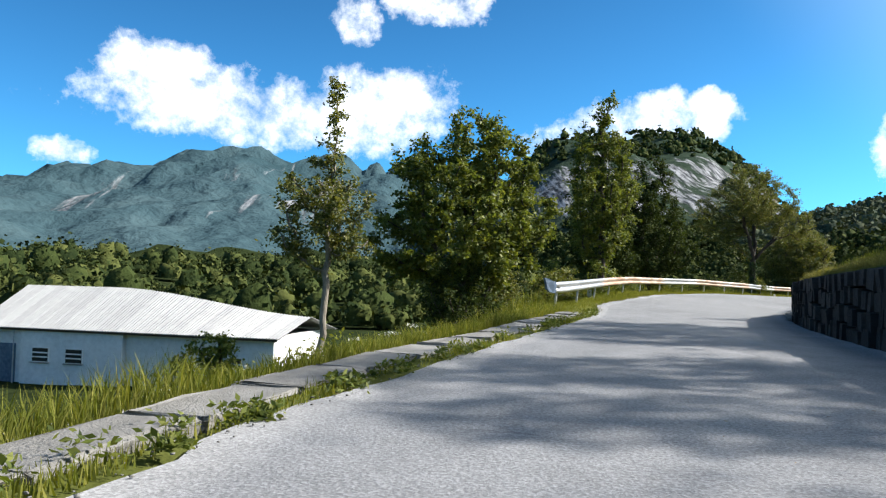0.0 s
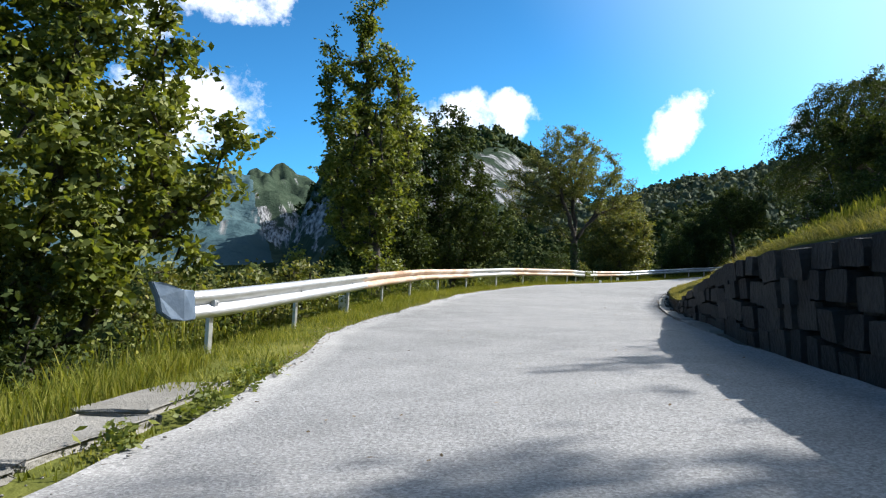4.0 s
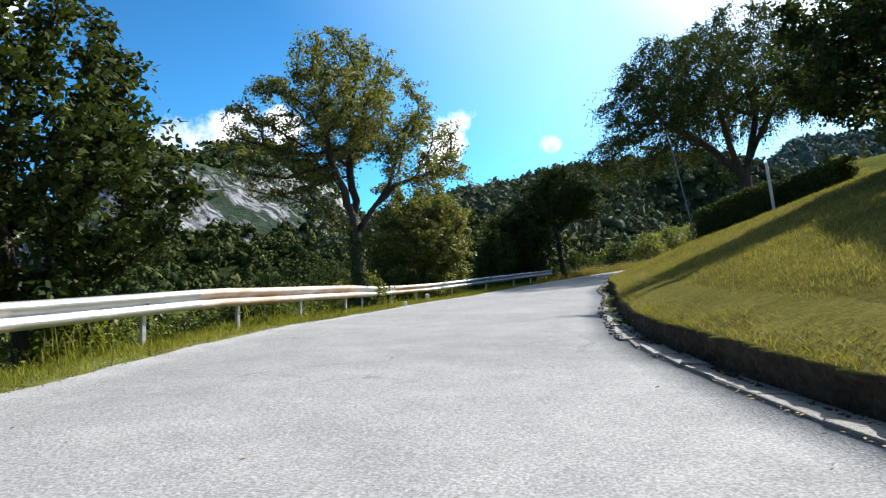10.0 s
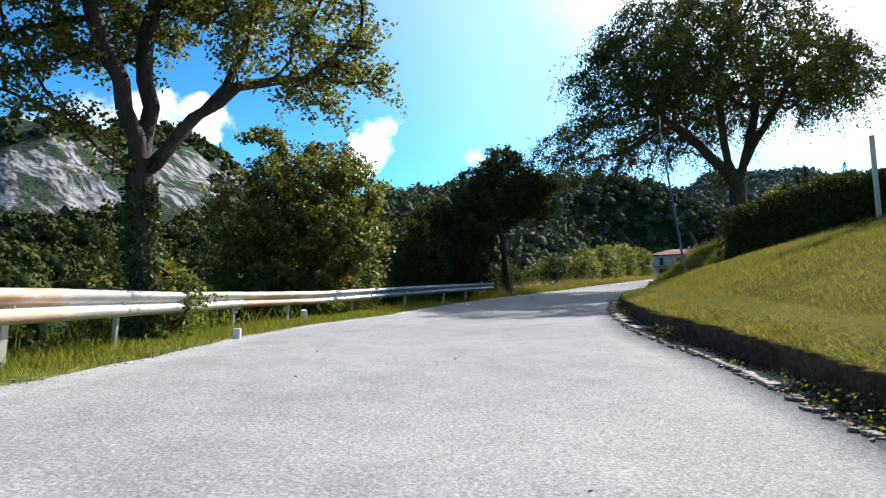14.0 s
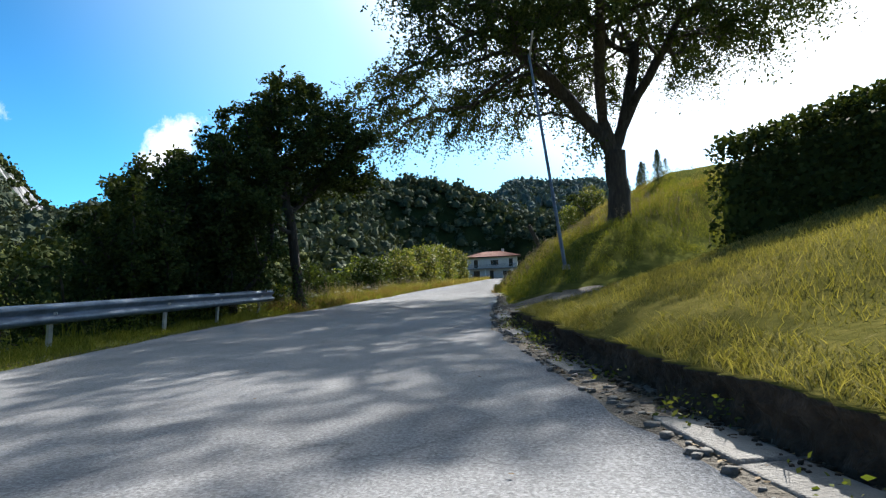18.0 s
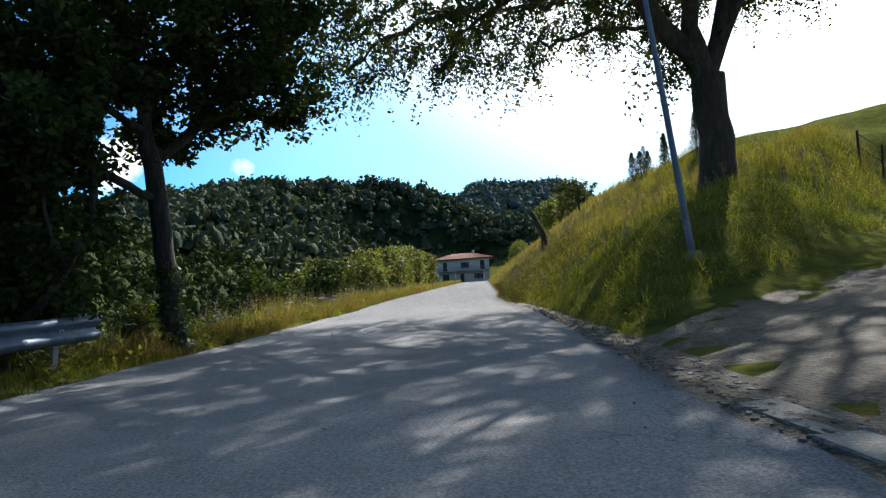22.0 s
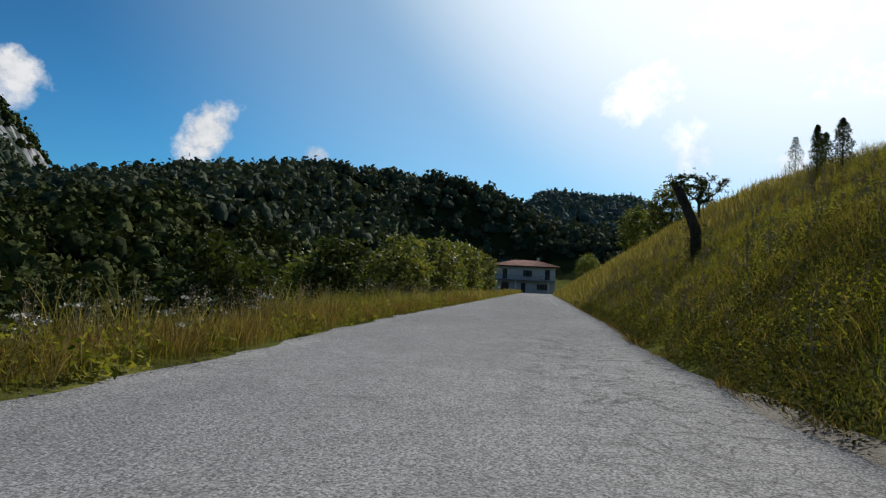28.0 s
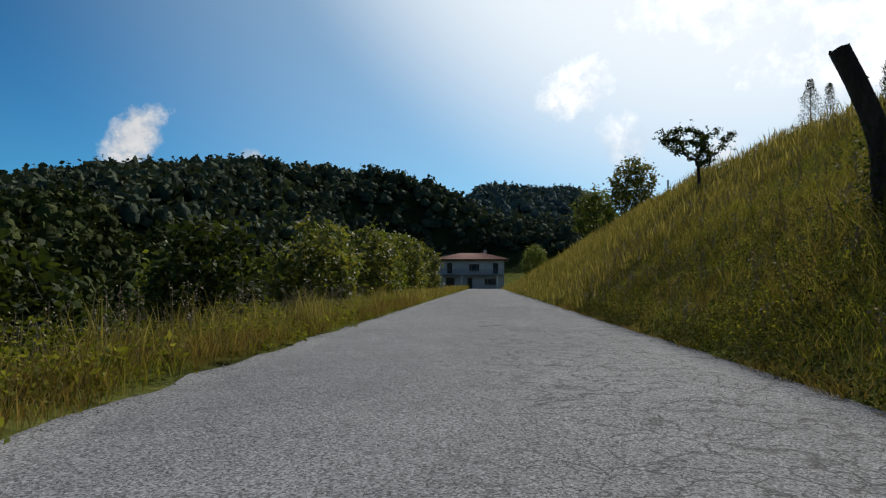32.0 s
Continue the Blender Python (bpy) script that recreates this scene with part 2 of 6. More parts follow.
    c2 = nt.nodes.new("ShaderNodeMapRange")
    c2.inputs[1].default_value, c2.inputs[2].default_value, c2.inputs[4].default_value = 0.53, 0.66, 0.5
    nt.links.new(pn.outputs["Fac"], c2.inputs[0])
    # the straight is crazed along its right side: y - 0.58 x falls towards that edge
    side = nt.nodes.new("ShaderNodeVectorMath")
    side.operation = "DOT_PRODUCT"
    nt.links.new(geo.outputs["Position"], side.inputs[0])
    side.inputs[1].default_value = (-0.535, 0.845, 0)
    c3 = nt.nodes.new("ShaderNodeMapRange")
    c3.inputs[1].default_value, c3.inputs[2].default_value, c3.inputs[3].default_value, c3.inputs[4].default_value = 26.6, 27.9, 0.9, 0.0
    nt.links.new(side.outputs["Value"], c3.inputs[0])
    along = nt.nodes.new("ShaderNodeSeparateXYZ")
    nt.links.new(geo.outputs["Position"], along.inputs[0])
    c5 = nt.nodes.new("ShaderNodeMapRange")
    c5.inputs[1].default_value, c5.inputs[2].default_value = 55.0, 60.0
    nt.links.new(along.outputs[0], c5.inputs[0])
    fine = nt.nodes.new("ShaderNodeTexVoronoi")
    fine.feature = "DISTANCE_TO_EDGE"
    fine.inputs["Scale"].default_value = 2.6
    nt.links.new(wv.outputs[0], fine.inputs["Vector"])
    c6 = nt.nodes.new("ShaderNodeMapRange")
    c6.inputs[1].default_value, c6.inputs[2].default_value, c6.inputs[3].default_value, c6.inputs[4].default_value = 0.0, 0.05, 1.0, 0.0
    nt.links.new(fine.outputs[0], c6.inputs[0])
    c4 = nt.nodes.new("ShaderNodeMath")
    c4.operation = "MULTIPLY"
    nt.links.new(c3.outputs[0], c4.inputs[0])
    nt.links.new(c5.outputs[0], c4.inputs[1])
    c7 = nt.nodes.new("ShaderNodeMath")
    c7.operation = "MULTIPLY"
    nt.links.new(c4.outputs[0], c7.inputs[0])
    nt.links.new(c6.outputs[0], c7.inputs[1])
    c8 = nt.nodes.new("ShaderNodeMath")
    c8.operation = "MULTIPLY"
    nt.links.new(c1.outputs[0], c8.inputs[0])
    nt.links.new(c2.outputs[0], c8.inputs[1])
    cm = nt.nodes.new("ShaderNodeMath")
    cm.operation = "MAXIMUM"
    nt.links.new(c7.outputs[0], cm.inputs[0])
    nt.links.new(c8.outputs[0], cm.inputs[1])
    cd = nt.nodes.new("ShaderNodeMath")
    cd.operation = "MULTIPLY_ADD"
    cd.inputs[1].default_value, cd.inputs[2].default_value = -0.72, 1.0
    nt.links.new(cm.outputs[0], cd.inputs[0])
    mu2 = nt.nodes.new("ShaderNodeMath")
    mu2.operation = "MULTIPLY"
    nt.links.new(mu.outputs[0], mu2.inputs[0])
    nt.links.new(cd.outputs[0], mu2.inputs[1])
    # darker along the straight: colour scaled from 1 to 0.66 with x
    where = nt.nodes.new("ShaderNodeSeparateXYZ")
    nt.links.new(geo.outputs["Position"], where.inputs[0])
    straight_tone = nt.nodes.new("ShaderNodeMapRange")
    straight_tone.inputs[1].default_value, straight_tone.inputs[2].default_value, straight_tone.inputs[3].default_value, straight_tone.inputs[4].default_value = 50.0, 66.0, 1.0, 0.66
    nt.links.new(where.outputs[0], straight_tone.inputs[0])
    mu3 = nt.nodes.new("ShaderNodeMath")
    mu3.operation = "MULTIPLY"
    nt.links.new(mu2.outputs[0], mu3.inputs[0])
    nt.links.new(straight_tone.outputs[0], mu3.inputs[1])
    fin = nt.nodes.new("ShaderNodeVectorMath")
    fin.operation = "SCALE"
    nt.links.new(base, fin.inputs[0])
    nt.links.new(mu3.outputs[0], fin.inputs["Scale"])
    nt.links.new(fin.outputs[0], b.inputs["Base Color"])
    bp = nt.nodes.new("ShaderNodeBump")
    bp.inputs["Strength"].default_value, bp.inputs["Distance"].default_value = 0.7, 0.012
    nt.links.new(mu2.outputs[0], bp.inputs["Height"])
    nt.links.new(bp.outputs[0], b.inputs["Normal"])
    return m


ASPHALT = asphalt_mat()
CONCRETE = mat("worn concrete", ((0.11, 0.105, 0.095), (0.20, 0.192, 0.178), (0.31, 0.30, 0.28)), scale=5, bump=0.5, bscale=40, rnd=0.2)
GRASSLAND = mat("grassland", ((0.050, 0.060, 0.016), (0.095, 0.105, 0.028), (0.16, 0.155, 0.045)), scale=2.2, bump=0.8, bscale=9, big=0.45, bigscale=0.25, spec=0.0)
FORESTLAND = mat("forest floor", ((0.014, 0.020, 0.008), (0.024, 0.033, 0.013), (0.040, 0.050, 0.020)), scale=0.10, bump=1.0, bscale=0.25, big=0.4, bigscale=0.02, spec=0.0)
ROCKLAND = mat("wooded crag", ((0.022, 0.036, 0.024), (0.036, 0.052, 0.036), (0.055, 0.075, 0.05)), scale=0.08, bump=1.0, bscale=0.25, big=0.4, bigscale=0.02, spec=0.0)


def add_cliffs(m, z0, z1, z2, z3, tone, scale, cut):
    """Bare pale rock in broken upright faces over a band of heights."""
    nt = m.node_tree
    b = nt.nodes["Principled BSDF"]
    base = b.inputs["Base Color"].links[0].from_socket
    geo = nt.nodes.new("ShaderNodeNewGeometry")
    mp = nt.nodes.new("ShaderNodeMapping")
    mp.inputs["Scale"].default_value = (1, 0.12, 0.16)
    nt.links.new(geo.outputs["Position"], mp.inputs["Vector"])
    n = nt.nodes.new("ShaderNodeTexNoise")
    n.inputs["Scale"].default_value, n.inputs["Detail"].default_value, n.inputs["Roughness"].default_value = scale, 8, 0.68
    nt.links.new(mp.outputs[0], n.inputs["Vector"])
    sep = nt.nodes.new("ShaderNodeSeparateXYZ")
    nt.links.new(geo.outputs["Position"], sep.inputs[0])
    lo, hi = nt.nodes.new("ShaderNodeMapRange"), nt.nodes.new("ShaderNodeMapRange")
    lo.inputs[1].default_value, lo.inputs[2].default_value = z0, z1
    hi.inputs[1].default_value, hi.inputs[2].default_value, hi.inputs[3].default_value, hi.inputs[4].default_value = z2, z3, 1, 0
    nt.links.new(sep.outputs[2], lo.inputs[0])
    nt.links.new(sep.outputs[2], hi.inputs[0])
    mu = nt.nodes.new("ShaderNodeMath")
    mu.operation = "MULTIPLY"
    nt.links.new(lo.outputs[0], mu.inputs[0])
    nt.links.new(hi.outputs[0], mu.inputs[1])
    ad = nt.nodes.new("ShaderNodeMath")
    ad.operation = "MULTIPLY_ADD"
    ad.inputs[1].default_value = 0.16
    nt.links.new(mu.outputs[0], ad.inputs[0])
    nt.links.new(n.outputs["Fac"], ad.inputs[2])
    st = nt.nodes.new("ShaderNodeMapRange")
    st.inputs[1].default_value, st.inputs[2].default_value = cut, cut + 0.06
    nt.links.new(ad.outputs[0], st.inputs[0])
    n2 = nt.nodes.new("ShaderNodeTexNoise")
    n2.inputs["Scale"].default_value, n2.inputs["Detail"].default_value = scale * 6, 6
    nt.links.new(mp.outputs[0], n2.inputs["Vector"])
    rk = nt.nodes.new("ShaderNodeValToRGB")
    rk.color_ramp.elements[0].position, rk.color_ramp.elements[0].color = 0.40, (tone * 0.16, tone * 0.17, tone * 0.18, 1)
    rk.color_ramp.elements[1].position, rk.color_ramp.elements[1].color = 0.62, (tone, tone, tone * 1.02, 1)
    nt.links.new(n2.outputs["Fac"], rk.inputs[0])
    mx = nt.nodes.new("ShaderNodeMix")
    mx.data_type = "RGBA"
    nt.links.new(st.outputs[0], mx.inputs[0])
    nt.links.new(base, mx.inputs[6])
    nt.links.new(rk.outputs[0], mx.inputs[7])
    nt.links.new(mx.outputs[2], b.inputs["Base Color"])


add_cliffs(ROCKLAND, 14, 40, 78, 105, 0.34, 0.085, 0.612)
# the blue of these slopes is distance haze mixed into the base colour
FARLAND = mat("far mountain, haze in the colour", ((0.032, 0.062, 0.072), (0.048, 0.084, 0.096), (0.07, 0.11, 0.12)), scale=0.012, bump=1.0, bscale=0.03, big=0.4, bigscale=0.004, stretch=(1, 1, 0.6), spec=0.0)
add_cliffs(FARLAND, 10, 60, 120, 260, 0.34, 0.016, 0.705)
LAWNLAND = mat("lawn soil and turf", ((0.06, 0.062, 0.018), (0.105, 0.098, 0.028), (0.165, 0.14, 0.045)), scale=9, bump=0.4, bscale=22, big=0.45, bigscale=0.5, spec=0.0)
EARTH = mat("dark earth", ((0.024, 0.018, 0.012), (0.052, 0.040, 0.028), (0.105, 0.082, 0.058)), scale=11, bump=0.9, bscale=24)
DIRT = mat("dirt", ((0.05, 0.042, 0.031), (0.095, 0.08, 0.06), (0.16, 0.138, 0.108)), scale=7, bump=0.7, bscale=30)
# stone dropped to near black: the wall's shade is held in this colour
STONE = mat("shade-darkened wall stone", ((0.010, 0.010, 0.010), (0.020, 0.0195, 0.0185), (0.06, 0.056, 0.05)), scale=5, bump=0.8, bscale=16, rnd=0.3)
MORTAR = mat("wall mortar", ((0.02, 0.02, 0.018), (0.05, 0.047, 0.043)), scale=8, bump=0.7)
GALV = mat("galvanised steel", ((0.40, 0.41, 0.42), (0.50, 0.51, 0.53), (0.62, 0.63, 0.65)), scale=3, rough=0.42, metal=0.75, bump=0.12, bscale=8, spec=0.5, stretch=(1, 1, 3))
# blue-grey steel, lowered in tone for the rail end's shade; other fittings share it
BLUESTEEL = mat("blue-grey steel, tone lowered for shade", ((0.07, 0.10, 0.15), (0.12, 0.165, 0.23), (0.20, 0.25, 0.31)), scale=4, rough=0.5, metal=0.4, bump=0.12)
BARK = mat("bark", ((0.026, 0.021, 0.017), (0.052, 0.043, 0.034), (0.10, 0.086, 0.07)), scale=9, bump=0.9, bscale=26, stretch=(1, 1, 0.25))
PALEBARK = mat("pale bark", ((0.12, 0.10, 0.08), (0.20, 0.175, 0.14), (0.30, 0.27, 0.22)), scale=9, bump=0.8, bscale=26, stretch=(1, 1, 0.3))
LEAF_GREEN = leaf_mat("green leaves", (0.058, 0.080, 0.018), (0.112, 0.140, 0.028), (0.20, 0.21, 0.05))
LEAF_YELLOW = leaf_mat("yellowing leaves", (0.055, 0.074, 0.022), (0.108, 0.124, 0.036), (0.22, 0.20, 0.065))
LEAF_DARK = leaf_mat("dark leaves", (0.024, 0.036, 0.012), (0.042, 0.060, 0.018), (0.075, 0.098, 0.030), 0.2, rough=0.75, spec=0.1)
# spur leaves tinted blue and paler: aerial haze put into the colour
LEAF_SPUR = leaf_mat("far leaves, haze in the colour", (0.050, 0.078, 0.075), (0.072, 0.104, 0.098), (0.10, 0.132, 0.118), 0.05, 0.9, 1.0, 1.2, 0.05)
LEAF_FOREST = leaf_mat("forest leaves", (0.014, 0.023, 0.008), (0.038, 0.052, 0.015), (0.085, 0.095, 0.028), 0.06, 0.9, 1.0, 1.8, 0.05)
# forest leaves lightened and greyed, so distance haze sits in the base colour
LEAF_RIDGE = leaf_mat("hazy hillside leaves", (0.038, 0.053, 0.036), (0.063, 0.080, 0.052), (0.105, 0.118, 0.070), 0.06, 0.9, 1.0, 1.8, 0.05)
LEAF_WEED = leaf_mat("dull weed leaves", (0.028, 0.036, 0.011), (0.060, 0.066, 0.020), (0.115, 0.112, 0.042), 0.2, rough=0.9, spec=0.03)
LEAF_IVY = leaf_mat("ivy leaves", (0.03, 0.055, 0.014), (0.055, 0.09, 0.02), (0.11, 0.14, 0.045), 0.15)
BLADE_GREEN = leaf_mat("green grass", (0.07, 0.088, 0.016), (0.145, 0.160, 0.028), (0.26, 0.245, 0.065), 0.35, rough=0.8, spec=0.08)
BLADE_LAWN = leaf_mat("mown lawn", (0.105, 0.106, 0.034), (0.185, 0.172, 0.056), (0.29, 0.255, 0.110), 0.3, rough=0.8, spec=0.08)
BLADE_TAN = leaf_mat("tawny grass", (0.075, 0.055, 0.022), (0.155, 0.110, 0.045), (0.29, 0.22, 0.11), 0.3, rough=0.8, spec=0.08)
BLADE_DRY = leaf_mat("dry grass", (0.085, 0.078, 0.025), (0.17, 0.145, 0.060), (0.33, 0.275, 0.15), 0.35, rough=0.8, spec=0.08)
WHITEWASH = mat("whitewashed plaster", ((0.60, 0.60, 0.58), (0.72, 0.72, 0.70), (0.82, 0.82, 0.80)), scale=2.5, bump=0.25, bscale=20)
PLASTER = mat("pale plaster", ((0.40, 0.39, 0.38), (0.48, 0.475, 0.46), (0.56, 0.55, 0.53)), scale=2.5, bump=0.2, bscale=20)
SHEETROOF = mat("fibre cement sheet", ((0.27, 0.27, 0.27), (0.35, 0.35, 0.345), (0.42, 0.42, 0.41)), scale=2.0, bump=0.25, bscale=12, rnd=0.25)
TILE = mat("clay tile", ((0.15, 0.055, 0.038), (0.22, 0.085, 0.06), (0.31, 0.14, 0.10)), scale=6, bump=0.4, rnd=0.4)
DARKWOOD = mat("dark timber", ((0.035, 0.026, 0.018), (0.065, 0.048, 0.034), (0.10, 0.08, 0.06)), scale=8, bump=0.5, stretch=(1, 1, 0.2))
PALEPAINT = mat("white painted wood", ((0.55, 0.55, 0.52), (0.68, 0.68, 0.65), (0.78, 0.78, 0.75)), scale=10, bump=0.3)
GLASS_DARK = mat("window glass", ((0.02, 0.022, 0.025), (0.035, 0.038, 0.04)), scale=2, rough=0.08, bump=0, spec=0.6)
TWIG = mat("dry stems", ((0.13, 0.10, 0.06), (0.22, 0.175, 0.11), (0.34, 0.28, 0.19)), scale=10, bump=0.2, island=True, rnd=0.4)
PETAL = mat("white flower heads", ((0.36, 0.36, 0.30), (0.52, 0.52, 0.46)), scale=20, bump=0)
LITTER = mat("fallen leaves", ((0.08, 0.055, 0.03), (0.16, 0.11, 0.06), (0.26, 0.19, 0.10)), scale=5, bump=0.3, island=True, rnd=0.6)


# ---- the road's line ----
LINE = np.array([(-9.50, -27.00), (-6.20, -18.00), (-3.00, -9.00), (0.00, 0.00), (1.72, 5.75), (3.78, 11.38), (6.12, 16.90), (8.70, 22.27), (11.30, 27.68), (14.18, 32.95),
                 (17.48, 37.96), (21.63, 42.22), (26.15, 46.13), (30.45, 50.30), (35.01, 54.18), (39.74, 57.87), (44.57, 61.40), (49.61, 64.50), (54.75, 67.58), (59.79, 70.78),
                 (64.97, 73.93), (70.30, 76.65), (90.95, 87.58), (120.95, 103.58), (160.95, 124.78), (205.95, 148.68), (240.95, 167.28), (280.95, 188.5), (312.0, 205.0)])


def spline(pts, step=0.5):
    """A smooth line through the points, sampled at even steps."""
    out = []
    for i in range(len(pts) - 1):
        p0, p1, p2, p3 = pts[max(i - 1, 0)], pts[i], pts[i + 1], pts[min(i + 2, len(pts) - 1)]
        n = max(2, int(np.linalg.norm(p2 - p1) / 0.25))
        t = np.linspace(0, 1, n, endpoint=False)[:, None]
        out.append(0.5 * (2 * p1 + (p2 - p0) * t + (2 * p0 - 5 * p1 + 4 * p2 - p3) * t**2 + (3 * p1 - p0 - 3 * p2 + p3) * t**3))
    out = np.concatenate(out + [pts[-1:]])
    s = np.r_[0, np.cumsum(np.linalg.norm(np.diff(out, axis=0), axis=1))]
    k = np.arange(0, s[-1], step)
    return np.stack([np.interp(k, s, out[:, 0]), np.interp(k, s, out[:, 1])], 1), k


CEN, CS = spline(LINE)
CS = CS - CS[np.argmin(np.linalg.norm(CEN, axis=1))]
TAN = np.gradient(CEN, axis=0)
TAN /= np.linalg.norm(TAN, axis=1)[:, None]
NRM = np.stack([TAN[:, 1], -TAN[:, 0]], 1)          # to the right of the road


def on_line(s, d):
    """World x, y at a distance s along the road and d to its right."""
    s, d = np.broadcast_arrays(np.asarray(s, float), np.asarray(d, float))
    p = np.stack([np.interp(s, CS, CEN[:, k]) for k in (0, 1)], -1)
    n = np.stack([np.interp(s, CS, NRM[:, k]) for k in (0, 1)], -1)
    n /= np.linalg.norm(n, axis=-1, keepdims=True)
    return p + n * d[..., None]


def to_line(xy):
    """The distance along the road and to its right, for rows of x, y."""
    xy = np.asarray(xy, float).reshape(-1, 2)
    s, d = np.empty(len(xy)), np.empty(len(xy))
    for a in range(0, len(xy), 4000):
        b = xy[a:a + 4000]
        i = ((b[:, None] - CEN[None]) ** 2).sum(-1).argmin(1)
        off = b - CEN[i]
        s[a:a + 4000] = CS[i] + (off * TAN[i]).sum(1)
        side = (off * NRM[i]).sum(1)
        d[a:a + 4000] = np.where(side < 0, -1, 1) * np.hypot(side, np.where((i == 0) | (i == len(CEN) - 1), (off * TAN[i]).sum(1), 0))
    return s, d


def edge_left(s):
    return np.interp(s, (-20, 5, 12, 18, 21, 24, 30, 36, 42, 48, 53, 58, 62, 66, 70, 75, 80, 84, 90, 94, 98, 103, 108, 260),
                     (2.6, 2.4, 2.3, 2.5, 3.0, 3.7, 3.75, 3.95, 4.0, 4.3, 4.7, 5.3, 5.3, 4.9, 4.8, 4.5, 4.0, 3.6, 3.4, 3.05, 2.7, 2.75, 3.05, 2.9))


def edge_right(s):
    return np.interp(s, (-20, 0, 8, 14, 18, 24, 30, 36, 41, 45, 49, 53, 58, 66, 72, 78, 84, 95, 106, 260),
                     (3.6, 3.6, 3.4, 2.8, 2.4, 2.0, 2.05, 2.2, 2.3, 2.05, 1.8, 1.6, 1.42, 1.5, 1.75, 2.3, 2.6, 2.7, 2.9, 2.7))


def smooth(t):
    t = np.clip(t, 0, 1)
    return t * t * (3 - 2 * t)


def bank_angle(s):
    """The road's cross fall towards the inside of the bend, in degrees."""
    return np.interp(s, (10, 20, 31, 36, 46, 52, 58, 66), (0, 1.2, 4.2, 5.0, 5.0, 3.0, 1.4, 0))


def bank(s, d):
    """How far the banked bend lifts or sinks the ground at that offset from the road's line."""
    d = np.asarray(d, float)
    return -np.tan(np.radians(bank_angle(s))) * np.clip(d, -10, 26) * np.where(d < 0, 1 - smooth((-d - 9) / 14), 1.0)


def wall_height(s):
    return np.interp(s, (-25, 6, 16, 22, 25, 28, 30.5, 32), (1.6, 1.5, 1.3, 1.2, 1.08, 0.75, 0.4, 0.28))


def noise2(x, y, scale, seed=0):
    """Soft value noise for arrays."""
    x, y = x / scale + seed * 17.13, y / scale + seed * 7.77
    xi, yi = np.floor(x), np.floor(y)
    fx, fy = smooth(x - xi), smooth(y - yi)

    def h(a, b):
        v = np.sin(a * 127.1 + b * 311.7 + seed) * 43758.5453
        return v - np.floor(v)
    return (h(xi, yi) * (1 - fx) + h(xi + 1, yi) * fx) * (1 - fy) + (h(xi, yi + 1) * (1 - fx) + h(xi + 1, yi + 1) * fx) * fy - 0.5


def far_height(x, y):
    """The hills and mountains round the valley, by bearing and distance from the road's bend."""
    dx, dy = x - 35, y - 45
    r, az = np.hypot(dx, dy), np.degrees(np.arctan2(dx, dy))
    layers = (
        (1500, (-180, -60, -35, -27, -21, -10, 0, 8, 15, 40, 75, 85, 100, 130, 180), (120, 200, 150, 195, 240, 228, 225, 150, 100, 100, 120, 170, 190, 160, 120), 60, 70),
        (720, (-180, -3, 0, 3, 6, 9, 14, 19, 22, 26, 30, 180), (0, 0, 42, 110, 141, 150, 147, 138, 114, 60, 0, 0), 70, 30),
        (850, (-180, 55, 59, 61, 68, 70, 73, 80, 180), (0, 0, 86, 104, 99, 84, 36, 0, 0), 90, 8),
        (380, (-180, -60, -20, 10, 15, 20, 24, 28, 35, 42, 48, 53, 57, 61, 70, 80, 110, 180), (10, 8, 6, 4, 10, 24, 31, 37, 44, 47, 54, 60, 53, 36, 18, 12, 10, 10), 45, 4),
    )
    h = np.full_like(r, -8.0)
    for ridge, a, v, ns, na in layers:
        top = np.interp(az, a, v)
        t = (r - 0.22 * ridge) / (0.78 * ridge)
        shape = np.where(t < 1, smooth(t) ** 0.8, np.clip(1 - 0.35 * (t - 1), 0.2, 1))
        rough = (noise2(x, y, ns, ridge % 7) + 0.5 * noise2(x, y, ns / 2.3, ridge % 5) - 0.45 * np.abs(noise2(x, y, ns / 1.4, ridge % 3)) + 0.25 * noise2(x, y, ns / 5.1, ridge % 4)) * na * np.clip(t, 0, 1)
        h = np.maximum(h, -8 + (top + 8) * shape + np.where(top > 3, rough, 0))
    return h


DRIVE = spline(np.array([(43.0, 58.3), (47.4, 57.9), (52.0, 56.2), (57.0, 53.0), (62.5, 49.0)]), 0.5)[0]


def bank_rise(s, d):
    """0 before and 1 behind the driveway's far side, where the steep bank begins."""
    return smooth((s - 78 - 1.05 * np.clip(d - 2.5, 0, 14)) / 6)


def off_drive(xy):
    return np.sqrt(((xy[:, None] - DRIVE[None]) ** 2).sum(-1)).min(1) > 2.5


